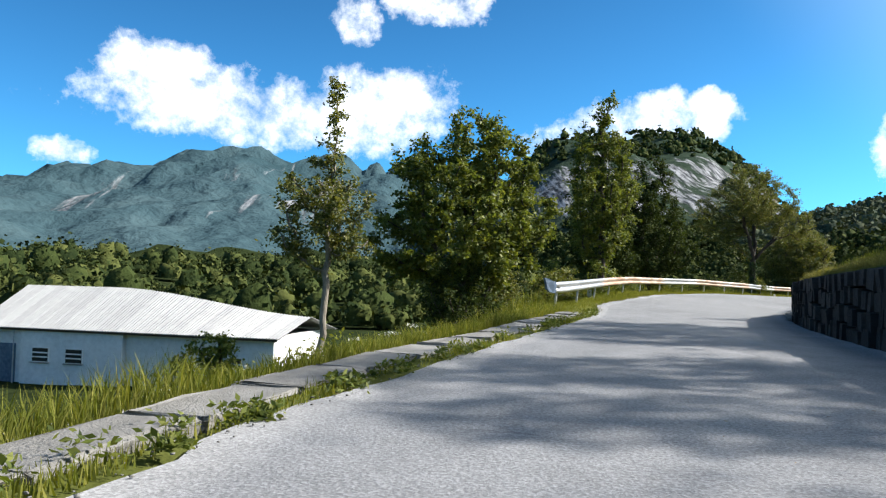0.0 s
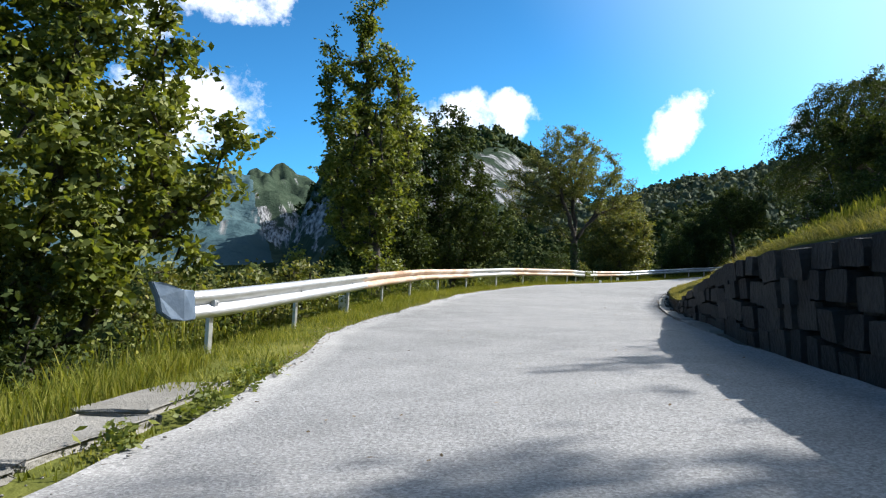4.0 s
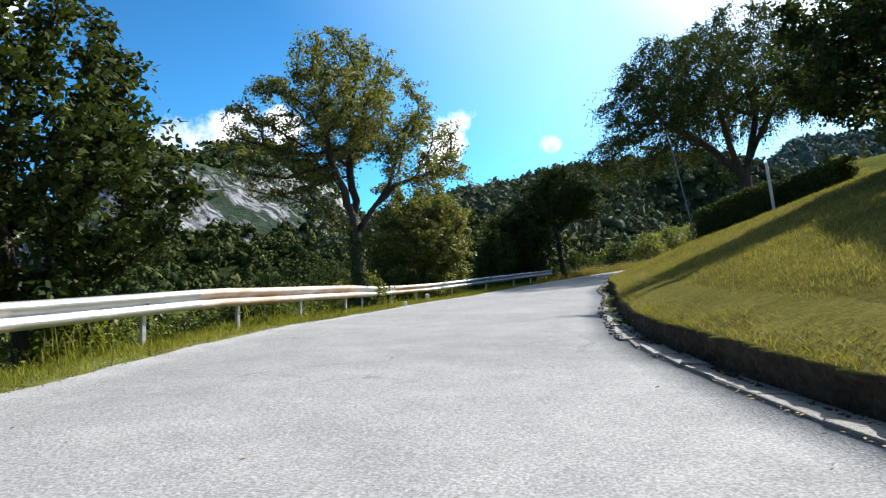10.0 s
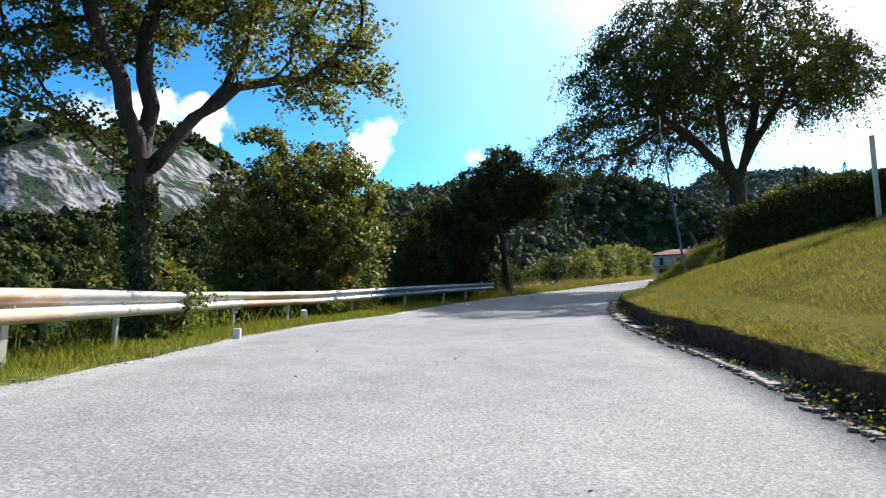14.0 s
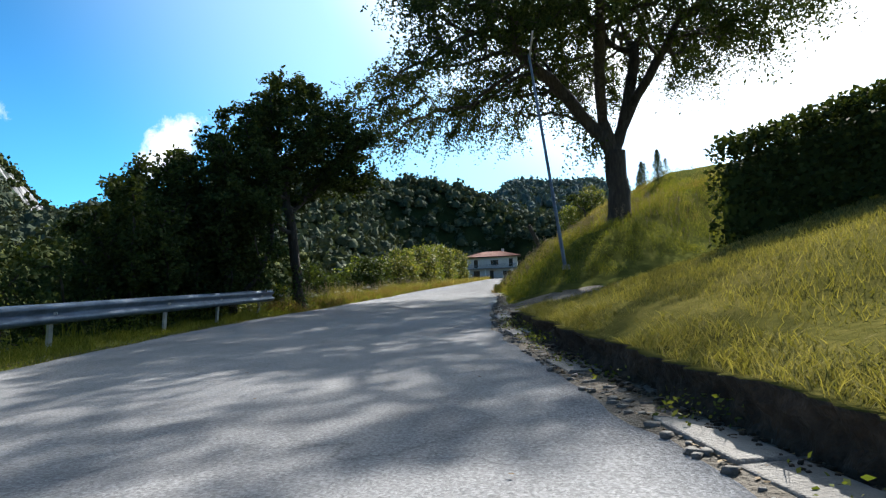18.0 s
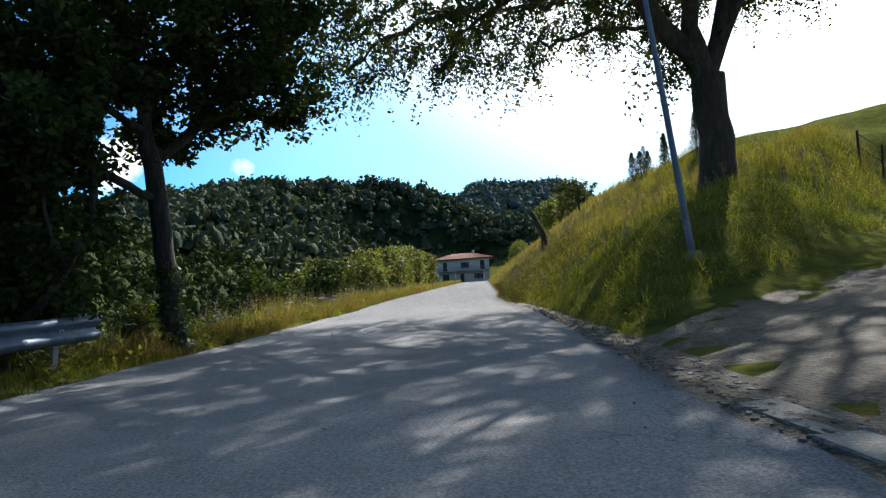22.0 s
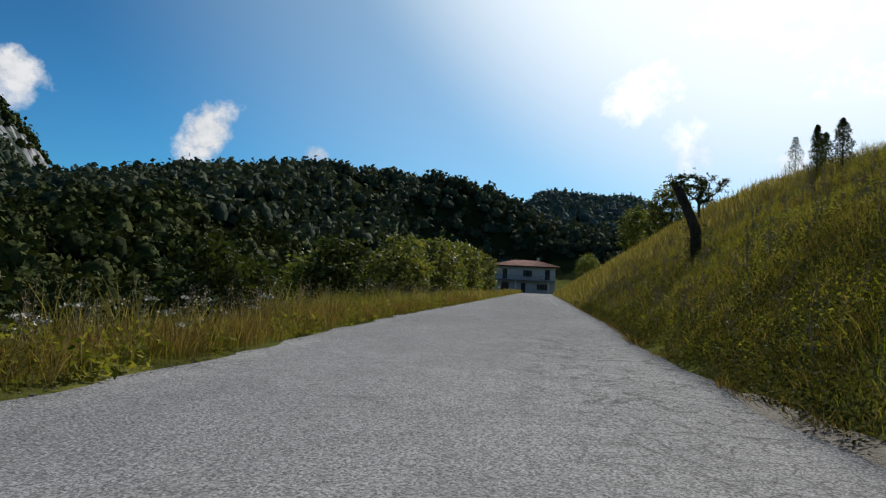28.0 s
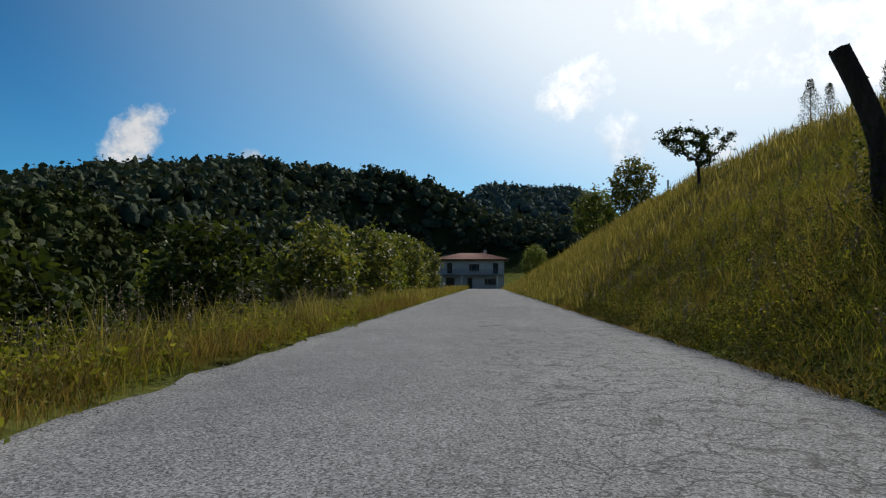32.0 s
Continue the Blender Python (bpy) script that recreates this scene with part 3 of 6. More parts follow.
def height(x, y, fine=True):
    """The ground's height."""
    x, y = np.asarray(x, float), np.asarray(y, float)
    sh = x.shape
    x, y = x.ravel(), y.ravel()
    s, d = to_line(np.stack([x, y], 1))
    er, el = edge_right(s), edge_left(s)
    # right: gutter, wall or low step, then the bank
    u = np.maximum(d - er - 0.42, 0)
    f = bank_rise(s, d)
    a = np.interp(s, (-20, 31, 42, 60, 70, 74), (.40, .42, .37, .34, .30, .10)) * (1 - f) + np.interp(s, (80, 95, 103, 112, 180, 230), (.70, .74, .76, .82, .82, .2)) * f
    b = np.interp(s, (-20, 31, 42, 60, 70, 74), (.38, .40, .35, .33, .29, .14)) * (1 - f) + np.interp(s, (80, 95, 103, 112, 140, 180, 230), (.38, .36, .38, .57, .66, .66, .12)) * f
    step = wall_height(s) * (s < 32) + np.interp(s, (31.9, 32, 72, 75), (0, .28, .24, 0)) * (s >= 32)
    up = np.where((step > 0.05) & (u < 0.75), -0.12, step) + a * np.minimum(u, 2.9) + b * np.clip(u - 2.9, 0, 9) + np.interp(s, (74, 86, 104, 116), (0.16, 0.06, 0.06, 0.16)) * np.clip(u - 11.9, 0, 30)
    # left: verge, then down into the valley
    v = np.maximum(-d - el, 0)
    drop = np.interp(s, (-30, 12, 20, 30, 82, 95, 260), (.36, .36, .38, .55, .55, .50, .42))
    verge = np.interp(s, (-30, 16, 24, 54, 62, 70, 80, 90), (1.0, 1.2, 1.9, 1.9, 2.8, 2.2, 1.9, 1.6))
    down = -0.05 * np.minimum(v, verge) - drop * np.maximum(v - verge, 0)
    floor = np.interp(s, (-30, 10, 25, 60), (-7.6, -7.6, -7.6, -8))
    down = np.maximum(down, floor + 0.4 * np.exp(np.minimum(0, (down - floor))))
    near = np.where(d > er + 0.42, up, np.where(d < -el, down, -0.12))
    if fine:
        off = np.maximum(u, np.maximum(v - 0.3, 0))
        near = near + noise2(x, y, 2.6, 3) * (0.16 + 0.3 * smooth((s - 82) / 8) * (d > 0)) * np.clip(off / 2, 0, 1) + noise2(x, y, 1.1, 6) * 0.14 * smooth((s - 82) / 8) * (d > 0) * np.clip(off / 1.5, 0, 1) + noise2(x, y, 9, 4) * 0.5 * np.clip(off / 8, 0, 1)
    near = near + bank(s, d)
    w = smooth((np.abs(d) - 34) / 60)
    z = near * (1 - w) + far_height(x, y) * w
    return z.reshape(sh)


def height_at(x, y):
    return float(height(np.array([x]), np.array([y]))[0])


# ---- mesh helpers ----
def mesh_from(name, verts, faces, material=None, smooth_shade=False, materials=None, mat_index=None):
    """A mesh from arrays; all faces have the same number of corners."""
    verts, faces = np.asarray(verts, np.float32), np.asarray(faces, np.int32)
    me = bpy.data.meshes.new(name)
    me.vertices.add(len(verts))
    me.vertices.foreach_set("co", verts.ravel())
    k = faces.shape[1]
    me.loops.add(faces.size)
    me.loops.foreach_set("vertex_index", faces.ravel())
    me.polygons.add(len(faces))
    me.polygons.foreach_set("loop_start", np.arange(0, faces.size, k, dtype=np.int32))
    if smooth_shade:
        me.polygons.foreach_set("use_smooth", np.ones(len(faces), bool))
    for m in materials or [material]:
        me.materials.append(m)
    if mat_index is not None:
        me.polygons.foreach_set("material_index", np.asarray(mat_index, np.int32))
    me.update(calc_edges=True)
    return me


def part(name, data, parent=None, label="", m=None, material=None):
    """Links a bmesh or mesh as one object under its thing."""
    if isinstance(data, bmesh.types.BMesh):
        me = bpy.data.meshes.new(name)
        data.to_mesh(me)
        data.free()
        me.materials.append(material)
        data = me
    ob = new(name, data)
    if m is not None:
        ob.matrix_basis = m
    if parent is not None:
        ob.parent = parent
    if label:
        ob["label"] = label
    return ob


def thing(name, at, label, category, group="", kind="", rz=0.0):
    ob = new(name)
    ob.empty_display_size = 0.3
    ob.matrix_basis = pose(*at, 0, 0, rz)
    return tagged(ob, label, category, group, kind)


def box(size, at=(0, 0, 0), bevel=0.0, turn=None):
    """A bevelled box as bmesh: size and centre."""
    bm = bmesh.new()
    m = Matrix.Translation(at) @ (turn or Matrix()) @ Matrix.Diagonal((*size, 1))
    bmesh.ops.create_cube(bm, size=1, matrix=m)
    if bevel:
        bmesh.ops.bevel(bm, geom=bm.edges[:], offset=bevel, segments=2, affect="EDGES", profile=0.6)
    return bm


def rod(r1, r2, length, sides=10, at=(0, 0, 0), turn=None, bevel=0.0):
    """A tapered round bar standing on its base."""
    bm = bmesh.new()
    m = Matrix.Translation(at) @ (turn or Matrix()) @ Matrix.Translation((0, 0, length / 2))
    bmesh.ops.create_cone(bm, cap_ends=True, segments=sides, radius1=r1, radius2=r2, depth=length, matrix=m)
    if bevel:
        bmesh.ops.bevel(bm, geom=[e for e in bm.edges if len(e.link_faces) == 2 and abs(e.calc_face_angle(0)) > 1.0], offset=bevel, segments=2, affect="EDGES")
    return bm


# ---- ground and road ----
def axis(lo, hi, step, far, grow=1.05):
    inner = list(np.arange(lo, hi + 1e-6, step))
    for sign in (-1, 1):
        edge, w = (lo, step) if sign < 0 else (hi, step)
        more = []
        while abs(edge - (lo + hi) / 2) < far:
            w *= grow
            edge += sign * w
            more.append(edge)
        inner = more[::-1] + inner if sign < 0 else inner + more
    return np.array(inner)


def ground():
    gx, gy = axis(-24, 118, 0.85, 2600), axis(-16, 104, 0.85, 2600)
    X, Y = np.meshgrid(gx, gy)
    Z = height(X, Y)
    ny, nx = X.shape
    verts = np.stack([X, Y, Z], -1).reshape(-1, 3)
    i = np.arange(ny * nx).reshape(ny, nx)
    faces = np.stack([i[:-1, :-1], i[:-1, 1:], i[1:, 1:], i[1:, :-1]], -1).reshape(-1, 4)
    c = verts[faces].mean(1)
    r, az = np.hypot(c[:, 0] - 35, c[:, 1] - 45), np.degrees(np.arctan2(c[:, 0] - 35, c[:, 1] - 45))
    idx = np.zeros(len(faces), int)
    s, d = to_line(c[:, :2])
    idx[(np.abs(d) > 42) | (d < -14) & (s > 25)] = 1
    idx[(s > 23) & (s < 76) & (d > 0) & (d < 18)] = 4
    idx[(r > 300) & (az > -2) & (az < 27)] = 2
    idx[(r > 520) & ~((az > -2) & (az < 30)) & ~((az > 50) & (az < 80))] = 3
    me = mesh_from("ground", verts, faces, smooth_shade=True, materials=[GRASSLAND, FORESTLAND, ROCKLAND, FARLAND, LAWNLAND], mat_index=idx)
    tagged(new("ground", me), "grassy valley ground rising to wooded hills and rocky mountains", "ground", kind="structure")


def ribbon(name, s0, s1, inner, outer, z, material, step=0.5, across=6, thick=0.0, crown=0.0):
    """A strip along the road between two offsets (functions of s)."""
    s = np.arange(s0, s1 + 1e-6, step)
    t = np.linspace(0, 1, across + 1)
    d = inner(s)[:, None] * (1 - t) + outer(s)[:, None] * t
    p = on_line(np.repeat(s[:, None], across + 1, 1), d)
    zz = np.broadcast_to(z(s)[:, None] if callable(z) else z, d.shape) + bank(s[:, None], d) + crown * (1 - (2 * t - 1) ** 2)
    v = np.concatenate([p, zz[..., None]], -1).reshape(-1, 3)
    i = np.arange(len(s) * (across + 1)).reshape(len(s), -1)
    f = np.stack([i[:-1, :-1], i[:-1, 1:], i[1:, 1:], i[1:, :-1]], -1).reshape(-1, 4)
    if thick:
        rim = np.concatenate([i[:, 0], i[-1, 1:], i[-2::-1, -1], i[0, -2:0:-1]])
        w = v[rim] - (0, 0, thick)
        k = len(v) + np.arange(len(rim))
        f = np.concatenate([f, np.stack([rim, k, np.roll(k, -1), np.roll(rim, -1)], -1)])
        v = np.concatenate([v, w])
    return mesh_from(name, v, f, material, smooth_shade=not thick)


ground()
ragged = lambda s, k: 0.10 * noise2(s, s * 0, 0.9, k) * 2 + 0.06 * noise2(s, s * 0, 0.35, k + 1) * 2
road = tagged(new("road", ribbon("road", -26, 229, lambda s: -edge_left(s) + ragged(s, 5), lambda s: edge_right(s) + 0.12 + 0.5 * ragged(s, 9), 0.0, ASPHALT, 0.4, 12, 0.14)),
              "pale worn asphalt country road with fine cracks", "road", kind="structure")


# ---- trees ----
def tubes(a, b, ra, rb, sides=6):
    """Tapered bars between rows of points, as verts and faces."""
    n = len(a)
    ax = b - a
    ln = np.linalg.norm(ax, axis=1, keepdims=True)
    ax = ax / np.maximum(ln, 1e-6)
    ref = np.where(np.abs(ax[:, 2:3]) > 0.9, np.array([[1.0, 0, 0]]), np.array([[0, 0, 1.0]]))
    p = np.cross(ax, ref)
    p /= np.linalg.norm(p, axis=1, keepdims=True)
    q = np.cross(ax, p)
    t = np.linspace(0, 2 * np.pi, sides, endpoint=False)
    ring = p[:, None] * np.cos(t)[None, :, None] + q[:, None] * np.sin(t)[None, :, None]
    lo = a[:, None] + ring * ra[:, None, None]
    hi = b[:, None] + ax[:, None] * (0.15 * rb)[:, None, None] + ring * rb[:, None, None]
    v = np.concatenate([lo, hi], 1).reshape(-1, 3)
    base = (np.arange(n) * 2 * sides)[:, None]
    k = np.arange(sides)
    f = np.stack([base + k, base + (k + 1) % sides, base + sides + (k + 1) % sides, base + sides + k], -1).reshape(-1, 4)
    return v, f


def leaves_at(rng, pts, size, droop=0.3, fold=0.25, aspect=0.55):
    """One small folded leaf at each point: two quads that share a midrib, as verts and quad faces."""
    n = len(pts)
    d = rng.normal(size=(n, 3))
    d[:, 2] = d[:, 2] * 0.6 - droop
    d /= np.linalg.norm(d, axis=1, keepdims=True)
    w = np.cross(d, rng.normal(size=(n, 3)))
    w /= np.linalg.norm(w, axis=1, keepdims=True)
    up = np.cross(w, d)
    ln = size * rng.uniform(0.6, 1.35, (n, 1))
    wd = ln * aspect * 0.5
    a, tip = pts, pts + d * ln
    l = pts + d * ln * 0.45 + w * wd + up * fold * wd
    r = pts + d * ln * 0.45 - w * wd + up * fold * wd
    v = np.stack([a, r, tip, l], 1).reshape(-1, 3)
    f = np.arange(n * 4).reshape(n, 4)
    return v, f


def grow(rng, trunk, blobs, n_pts=420, step=0.4, forks=(), reach=2.2, kill=0.65, rounds=60, hollow=0.35):
    """A branching skeleton that grows from the trunk's points into the crown's rounded masses."""
    vol = np.array([b[3] * b[4] * b[5] for b in blobs])
    pts = []
    for b, k in zip(blobs, np.maximum(8, (n_pts * vol / vol.sum()).astype(int))):
        u = rng.normal(size=(k, 3))
        u /= np.linalg.norm(u, axis=1, keepdims=True)
        rad = (hollow + (1 - hollow) * rng.random((k, 1))) ** 0.6
        pts.append(np.array(b[:3]) + u * rad * np.array(b[3:6]))
    pts = np.concatenate(pts)
    nodes = [np.array(p, float) for p in trunk]
    par = [-1] + list(range(len(trunk) - 1))
    for chain in forks:
        at = len(trunk) - 1
        for a, b in zip((tuple(trunk[-1]),) + tuple(chain[:-1]), chain):
            k = max(1, int(np.linalg.norm(np.subtract(b, a)) / 0.45))
            for t in range(1, k + 1):
                nodes.append(np.array(a) + (np.array(b) - np.array(a)) * t / k + rng.normal(scale=0.035, size=3))
                par.append(at)
                at = len(nodes) - 1
    N = np.array(nodes)
    alive = np.ones(len(pts), bool)
    near_d = np.full(len(pts), 1e9)
    near_i = np.zeros(len(pts), int)
    fresh = np.arange(len(N))
    fresh = fresh[len(fresh) // 2:] if len(fresh) > 4 else fresh
    kids = {}
    for it in range(rounds):
        if len(fresh) == 0 or not alive.any():
            break
        dd = np.linalg.norm(pts[:, None] - N[fresh][None], axis=2)
        j = dd.argmin(1)
        m = dd[np.arange(len(pts)), j]
        better = m < near_d
        near_d[better], near_i[better] = m[better], fresh[j[better]]
        alive &= near_d > kill
        lim = reach if it > 12 else 99
        use = alive & (near_d < lim)
        if not use.any():
            use = alive
        if not use.any():
            break
        grow_from = np.unique(near_i[use])
        newp, newpar = [], []
        for g in grow_from:
            mem = use & (near_i == g)
            v = (pts[mem] - N[g])
            v /= np.linalg.norm(v, axis=1, keepdims=True)
            v = v.mean(0) + rng.normal(scale=0.16, size=3)
            v /= max(np.linalg.norm(v), 1e-6)
            if kids.get(g, 0) > 3:
                alive[mem & (near_d < near_d[mem].min() + 0.2)] = False
                continue
            kids[g] = kids.get(g, 0) + 1
            newp.append(N[g] + v * step * rng.uniform(0.8, 1.2))
            newpar.append(g)
        if not newp:
            break
        fresh = np.arange(len(N), len(N) + len(newp))
        N = np.concatenate([N, newp])
        par += newpar
    return N, np.array(par), pts


def tree(name, at, trunk, blobs, r0, label, leaf, bark=None, seed=1, leaf_size=0.13, leaves=14000, spread=0.45, n_pts=420, step=0.42, droop=0.3, sub=7, category="tree", group="", ivy=0.0, hang=0.0, aspect=0.6, forks=(), sprays=0, rays=18):
    """A tree: the trunk's line and the crown's masses are given from its foot."""
    rng = np.random.default_rng(seed)
    tr = []
    trunk = [np.array(p, float) for p in trunk]
    for a, b in zip(trunk[:-1], trunk[1:]):
        k = max(1, int(np.linalg.norm(b - a) / 0.45))
        for t in range(k):
            tr.append(a + (b - a) * t / k + rng.normal(scale=0.02, size=3) * (len(tr) > 0))
    tr.append(trunk[-1])
    N, par, _ = grow(rng, tr, blobs, n_pts, step, forks)
    n = len(N)
    tips = np.ones(n, bool)
    tips[par[par >= 0]] = False
    area = np.where(tips, 1.0, 0.0)
    for i in range(n - 1, 0, -1):
        area[par[i]] += area[i]
    rad = r0 * (area / area[0]) ** 0.46
    rad = np.maximum(rad, 0.008)
    zt = np.array([p[2] for p in N])
    rad = rad * (1 + 0.28 * np.exp(-np.maximum(zt, 0) / (1.6 * r0)) * (np.arange(n) < len(tr)))
    kid = np.arange(1, n)
    pa = par[1:]
    # a child's limb starts at the parent's width only where it carries most of it
    ra = np.minimum(rad[pa], rad[kid] * 1.18)
    trunk_seg = kid < len(tr)
    ra[trunk_seg] = rad[pa][trunk_seg]
    thick = rad[kid] > 0.05
    order = np.concatenate([np.where(thick)[0], np.where(~thick)[0]])
    nt_ = int(thick.sum())
    v1, f1 = tubes(N[pa][thick], N[kid][thick], ra[thick], rad[kid][thick], 9)
    v2, f2 = tubes(N[pa][~thick], N[kid][~thick], ra[~thick], rad[kid][~thick], 4)
    f2 = f2 + len(v1)
    # each limb's foot shares a corner with the limb that bears it, so the wood is one piece
    top = np.full(n, -1)
    top[kid[order[:nt_]]] = np.arange(nt_) * 18 + 9
    top[kid[order[nt_:]]] = len(v1) + np.arange(n - 1 - nt_) * 8 + 4
    swap = np.arange(len(v1) + len(v2))
    bear = top[pa[order]]
    first = np.concatenate([np.arange(nt_) * 18, len(v1) + np.arange(n - 1 - nt_) * 8])
    swap[first[bear >= 0]] = bear[bear >= 0]
    ob = thing(name, at, label, category, group)
    part("trunk", mesh_from("trunk", np.concatenate([v1, v2]), swap[np.concatenate([f1, f2])], bark or BARK, True), ob)
    # leaves in sprays on the thinner twigs
    fine = np.where((area <= sub) & (np.arange(n) >= len(tr)))[0]
    if len(fine):
        fine = rng.choice(fine, leaves, p=None)
        sprig = rng.integers(0, 5, len(fine))
        centre = np.random.default_rng(seed + 1).normal(scale=spread, size=(n, 5, 3))
        base = N[fine] + (N[par[fine]] - N[fine]) * rng.random((len(fine), 1)) * 0.6
        off = centre[fine, sprig] * rng.uniform(0.35, 1.0, (len(fine), 1)) + rng.normal(scale=0.17 * spread + 0.02, size=(len(fine), 3))
        off[:, 2] = off[:, 2] * 0.7 - (0 if sprays else hang) * rng.random(len(fine)) ** 1.4
        pts = base + off
        pts = pts[pts[:, 2] > 0.15]
        lv, lf = leaves_at(rng, pts, leaf_size, droop, aspect=aspect)
        if sprays:
            # long thin branchlets that arch outwards and hang, leaved along their length
            at_ = rng.choice(np.where((area <= 4) & (np.arange(n) >= len(tr)))[0], sprays)
            out = N[at_] - N[len(tr) - 1]
            out[:, 2] = 0
            out /= np.maximum(np.linalg.norm(out, axis=1, keepdims=True), .1)
            out = out + rng.normal(scale=.55, size=out.shape) * (1, 1, .5)
            ln = rng.uniform(.6, 2.1, (sprays, 1, 1))
            t = (np.arange(rays) + rng.random((sprays, rays)))[..., None] / rays
            line = N[at_][:, None] + out[:, None] * ln * t * (1 - .45 * t) * .9 - np.array((0, 0, 1.0)) * ln * t ** 2 * hang
            line = (line + rng.normal(scale=.055, size=line.shape)).reshape(-1, 3)
            v3, f3 = leaves_at(rng, line, leaf_size, droop, aspect=aspect)
            lv, lf = np.concatenate([lv, v3]), np.concatenate([lf, f3 + len(lv)])
        part("crown", mesh_from("crown", lv, lf, leaf), ob)
    if ivy:
        k = int(2200 * ivy)
        i = rng.integers(0, len(tr) - 1, k)
        t = rng.random((k, 1))
        c = N[i] * (1 - t) + N[i + 1] * t
        keep = c[:, 2] < ivy * max(p[2] for p in tr)
        c, i = c[keep], i[keep]
        a = rng.random(len(c)) * 2 * np.pi
        c = c + np.stack([np.cos(a), np.sin(a), rng.normal(scale=0.05, size=len(c))], 1) * (rad[i] * 1.08)[:, None]
        lv, lf = leaves_at(rng, c, 0.09, 0.5, aspect=0.9)
        part("ivy", mesh_from("ivy", lv, lf, LEAF_IVY), ob, "green ivy climbing the trunk")
    return ob


def spot(s, d):
    p = on_line(s, d)
    return float(p[0]), float(p[1]), height_at(*p)


def foot(x, y, sink=0.12):
    return x, y, height_at(x, y) - sink


def shrub(name, at, r, h, leaf, seed, label, category="bush", group="", leaf_size=0.11, n=None, spread=0.3):
    """A many-stemmed bush from the ground up."""
    blobs = [(0, 0, h * 0.55, r, r, h * 0.5), (r * 0.45, -r * 0.2, h * 0.4, r * .6, r * .6, h * .4), (-r * 0.4, r * 0.3, h * 0.45, r * .6, r * .6, h * .42)]
    return tree(name, at, [(0, 0, 0), (0.05, 0.02, h * 0.14)], blobs, 0.05 + 0.012 * h, label, leaf, seed=seed, leaf_size=leaf_size, leaves=n or int(700 + 1050 * r * h),
                spread=spread, n_pts=int(90 + 60 * r * r), step=0.32, category=category, group=group)

# ---- roadside trees ----
tree("young_tree", foot(-3.6, 20.4), [(0, 0, 0), (0.07, 0.04, 1.5), (0.18, 0.08, 3.0)],
     [(0.1, 0, 5.4, 1.4, 1.4, 1.8), (0.3, 0.15, 7.8, 0.7, 0.7, 1.7), (-.85, 0.15, 4.6, .95, .95, 1.4), (1.05, 0, 4.9, .85, .85, 1.4)], 0.10,
     "slender young tree with thin yellow-green leaves", LEAF_YELLOW, PALEBARK, 3, 0.11, 10500, 0.25, 420, 0.32)
tree("field_maple", foot(0.7, 25.4), [(0, 0, 0), (0.05, 0, 0.7), (0.0, 0.1, 1.8)],
     [(0, 0, 4.1, 2.9, 2.9, 3.0), (0.25, 0, 6.9, 1.4, 1.4, 1.9), (-1.1, 0.3, 6.0, 1.4, 1.4, 1.8), (1.9, 0, 4.3, 1.6, 1.6, 2.1), (-2.1, 0, 3.7, 1.5, 1.5, 2.0), (1.4, 0, 6.3, 1.3, 1.3, 1.8)], 0.2,
     "bushy roadside tree dense with green leaves", LEAF_GREEN, BARK, 5, 0.15, 46000, 0.33, 900, 0.42)
tree("poplar", foot(7.8, 34.4), [(0, 0, 0), (0.1, 0, 1.5), (0.1, 0.1, 3.0)],
     [(0, 0, 4.2, 1.7, 1.7, 3.0), (-0.7, 0.2, 7.0, 0.8, 0.8, 2.6), (0.5, 0, 8.2, 0.8, 0.8, 2.6), (1.2, 0.3, 5.6, 0.8, 0.8, 2.2)], 0.18,
     "tall upright poplar with several leaders and dark green leaves", LEAF_GREEN, BARK, 7, 0.14, 22000, 0.28, 620)
tree("hazel", foot(13.2, 44.6), [(0, 0, 0), (0.0, 0, 0.7), (0.1, 0.1, 1.5)],
     [(0, 0, 4.4, 2.7, 2.7, 3.2), (-1.6, 0.3, 6.4, 1.7, 1.7, 2.2), (1.8, 0, 3.8, 1.5, 1.5, 2.2), (0.3, 0, 8.2, 1.3, 1.3, 1.9), (-2.2, 0, 3.6, 1.6, 1.6, 2.2), (1.0, 0.4, 6.4, 1.4, 1.4, 1.6)], 0.17,
     "broad leafy hazel behind the guard rail", LEAF_DARK, BARK, 9, 0.15, 40000, 0.32, 860)
tree("hazel", foot(9.4, 41.0), [(0, 0, 0), (0.0, 0, 0.7), (0.1, 0.1, 1.5)],
     [(0, 0, 4.8, 1.9, 1.9, 3.4), (-.8, 0.3, 7.6, 1.2, 1.2, 2.2), (.9, 0, 8.2, 1.0, 1.0, 2.0), (0.9, 0, 3.6, 1.3, 1.3, 2.2)], 0.15,
     "tall leafy hazel beside the poplar", LEAF_DARK, BARK, 10, 0.15, 26000, 0.32, 560)


def across(r, up, depth=0.0, bearing=21.0):
    """A place in a crown: metres to the right and upwards as seen on that bearing, and further off."""
    c, n = math.cos(radians(bearing)), math.sin(radians(bearing))
    return r * c + depth * n, -r * n + depth * c, up


def clump(r, up, depth, w, h, bearing=21.0):
    return (*across(r, up, depth, bearing), w, w, h)


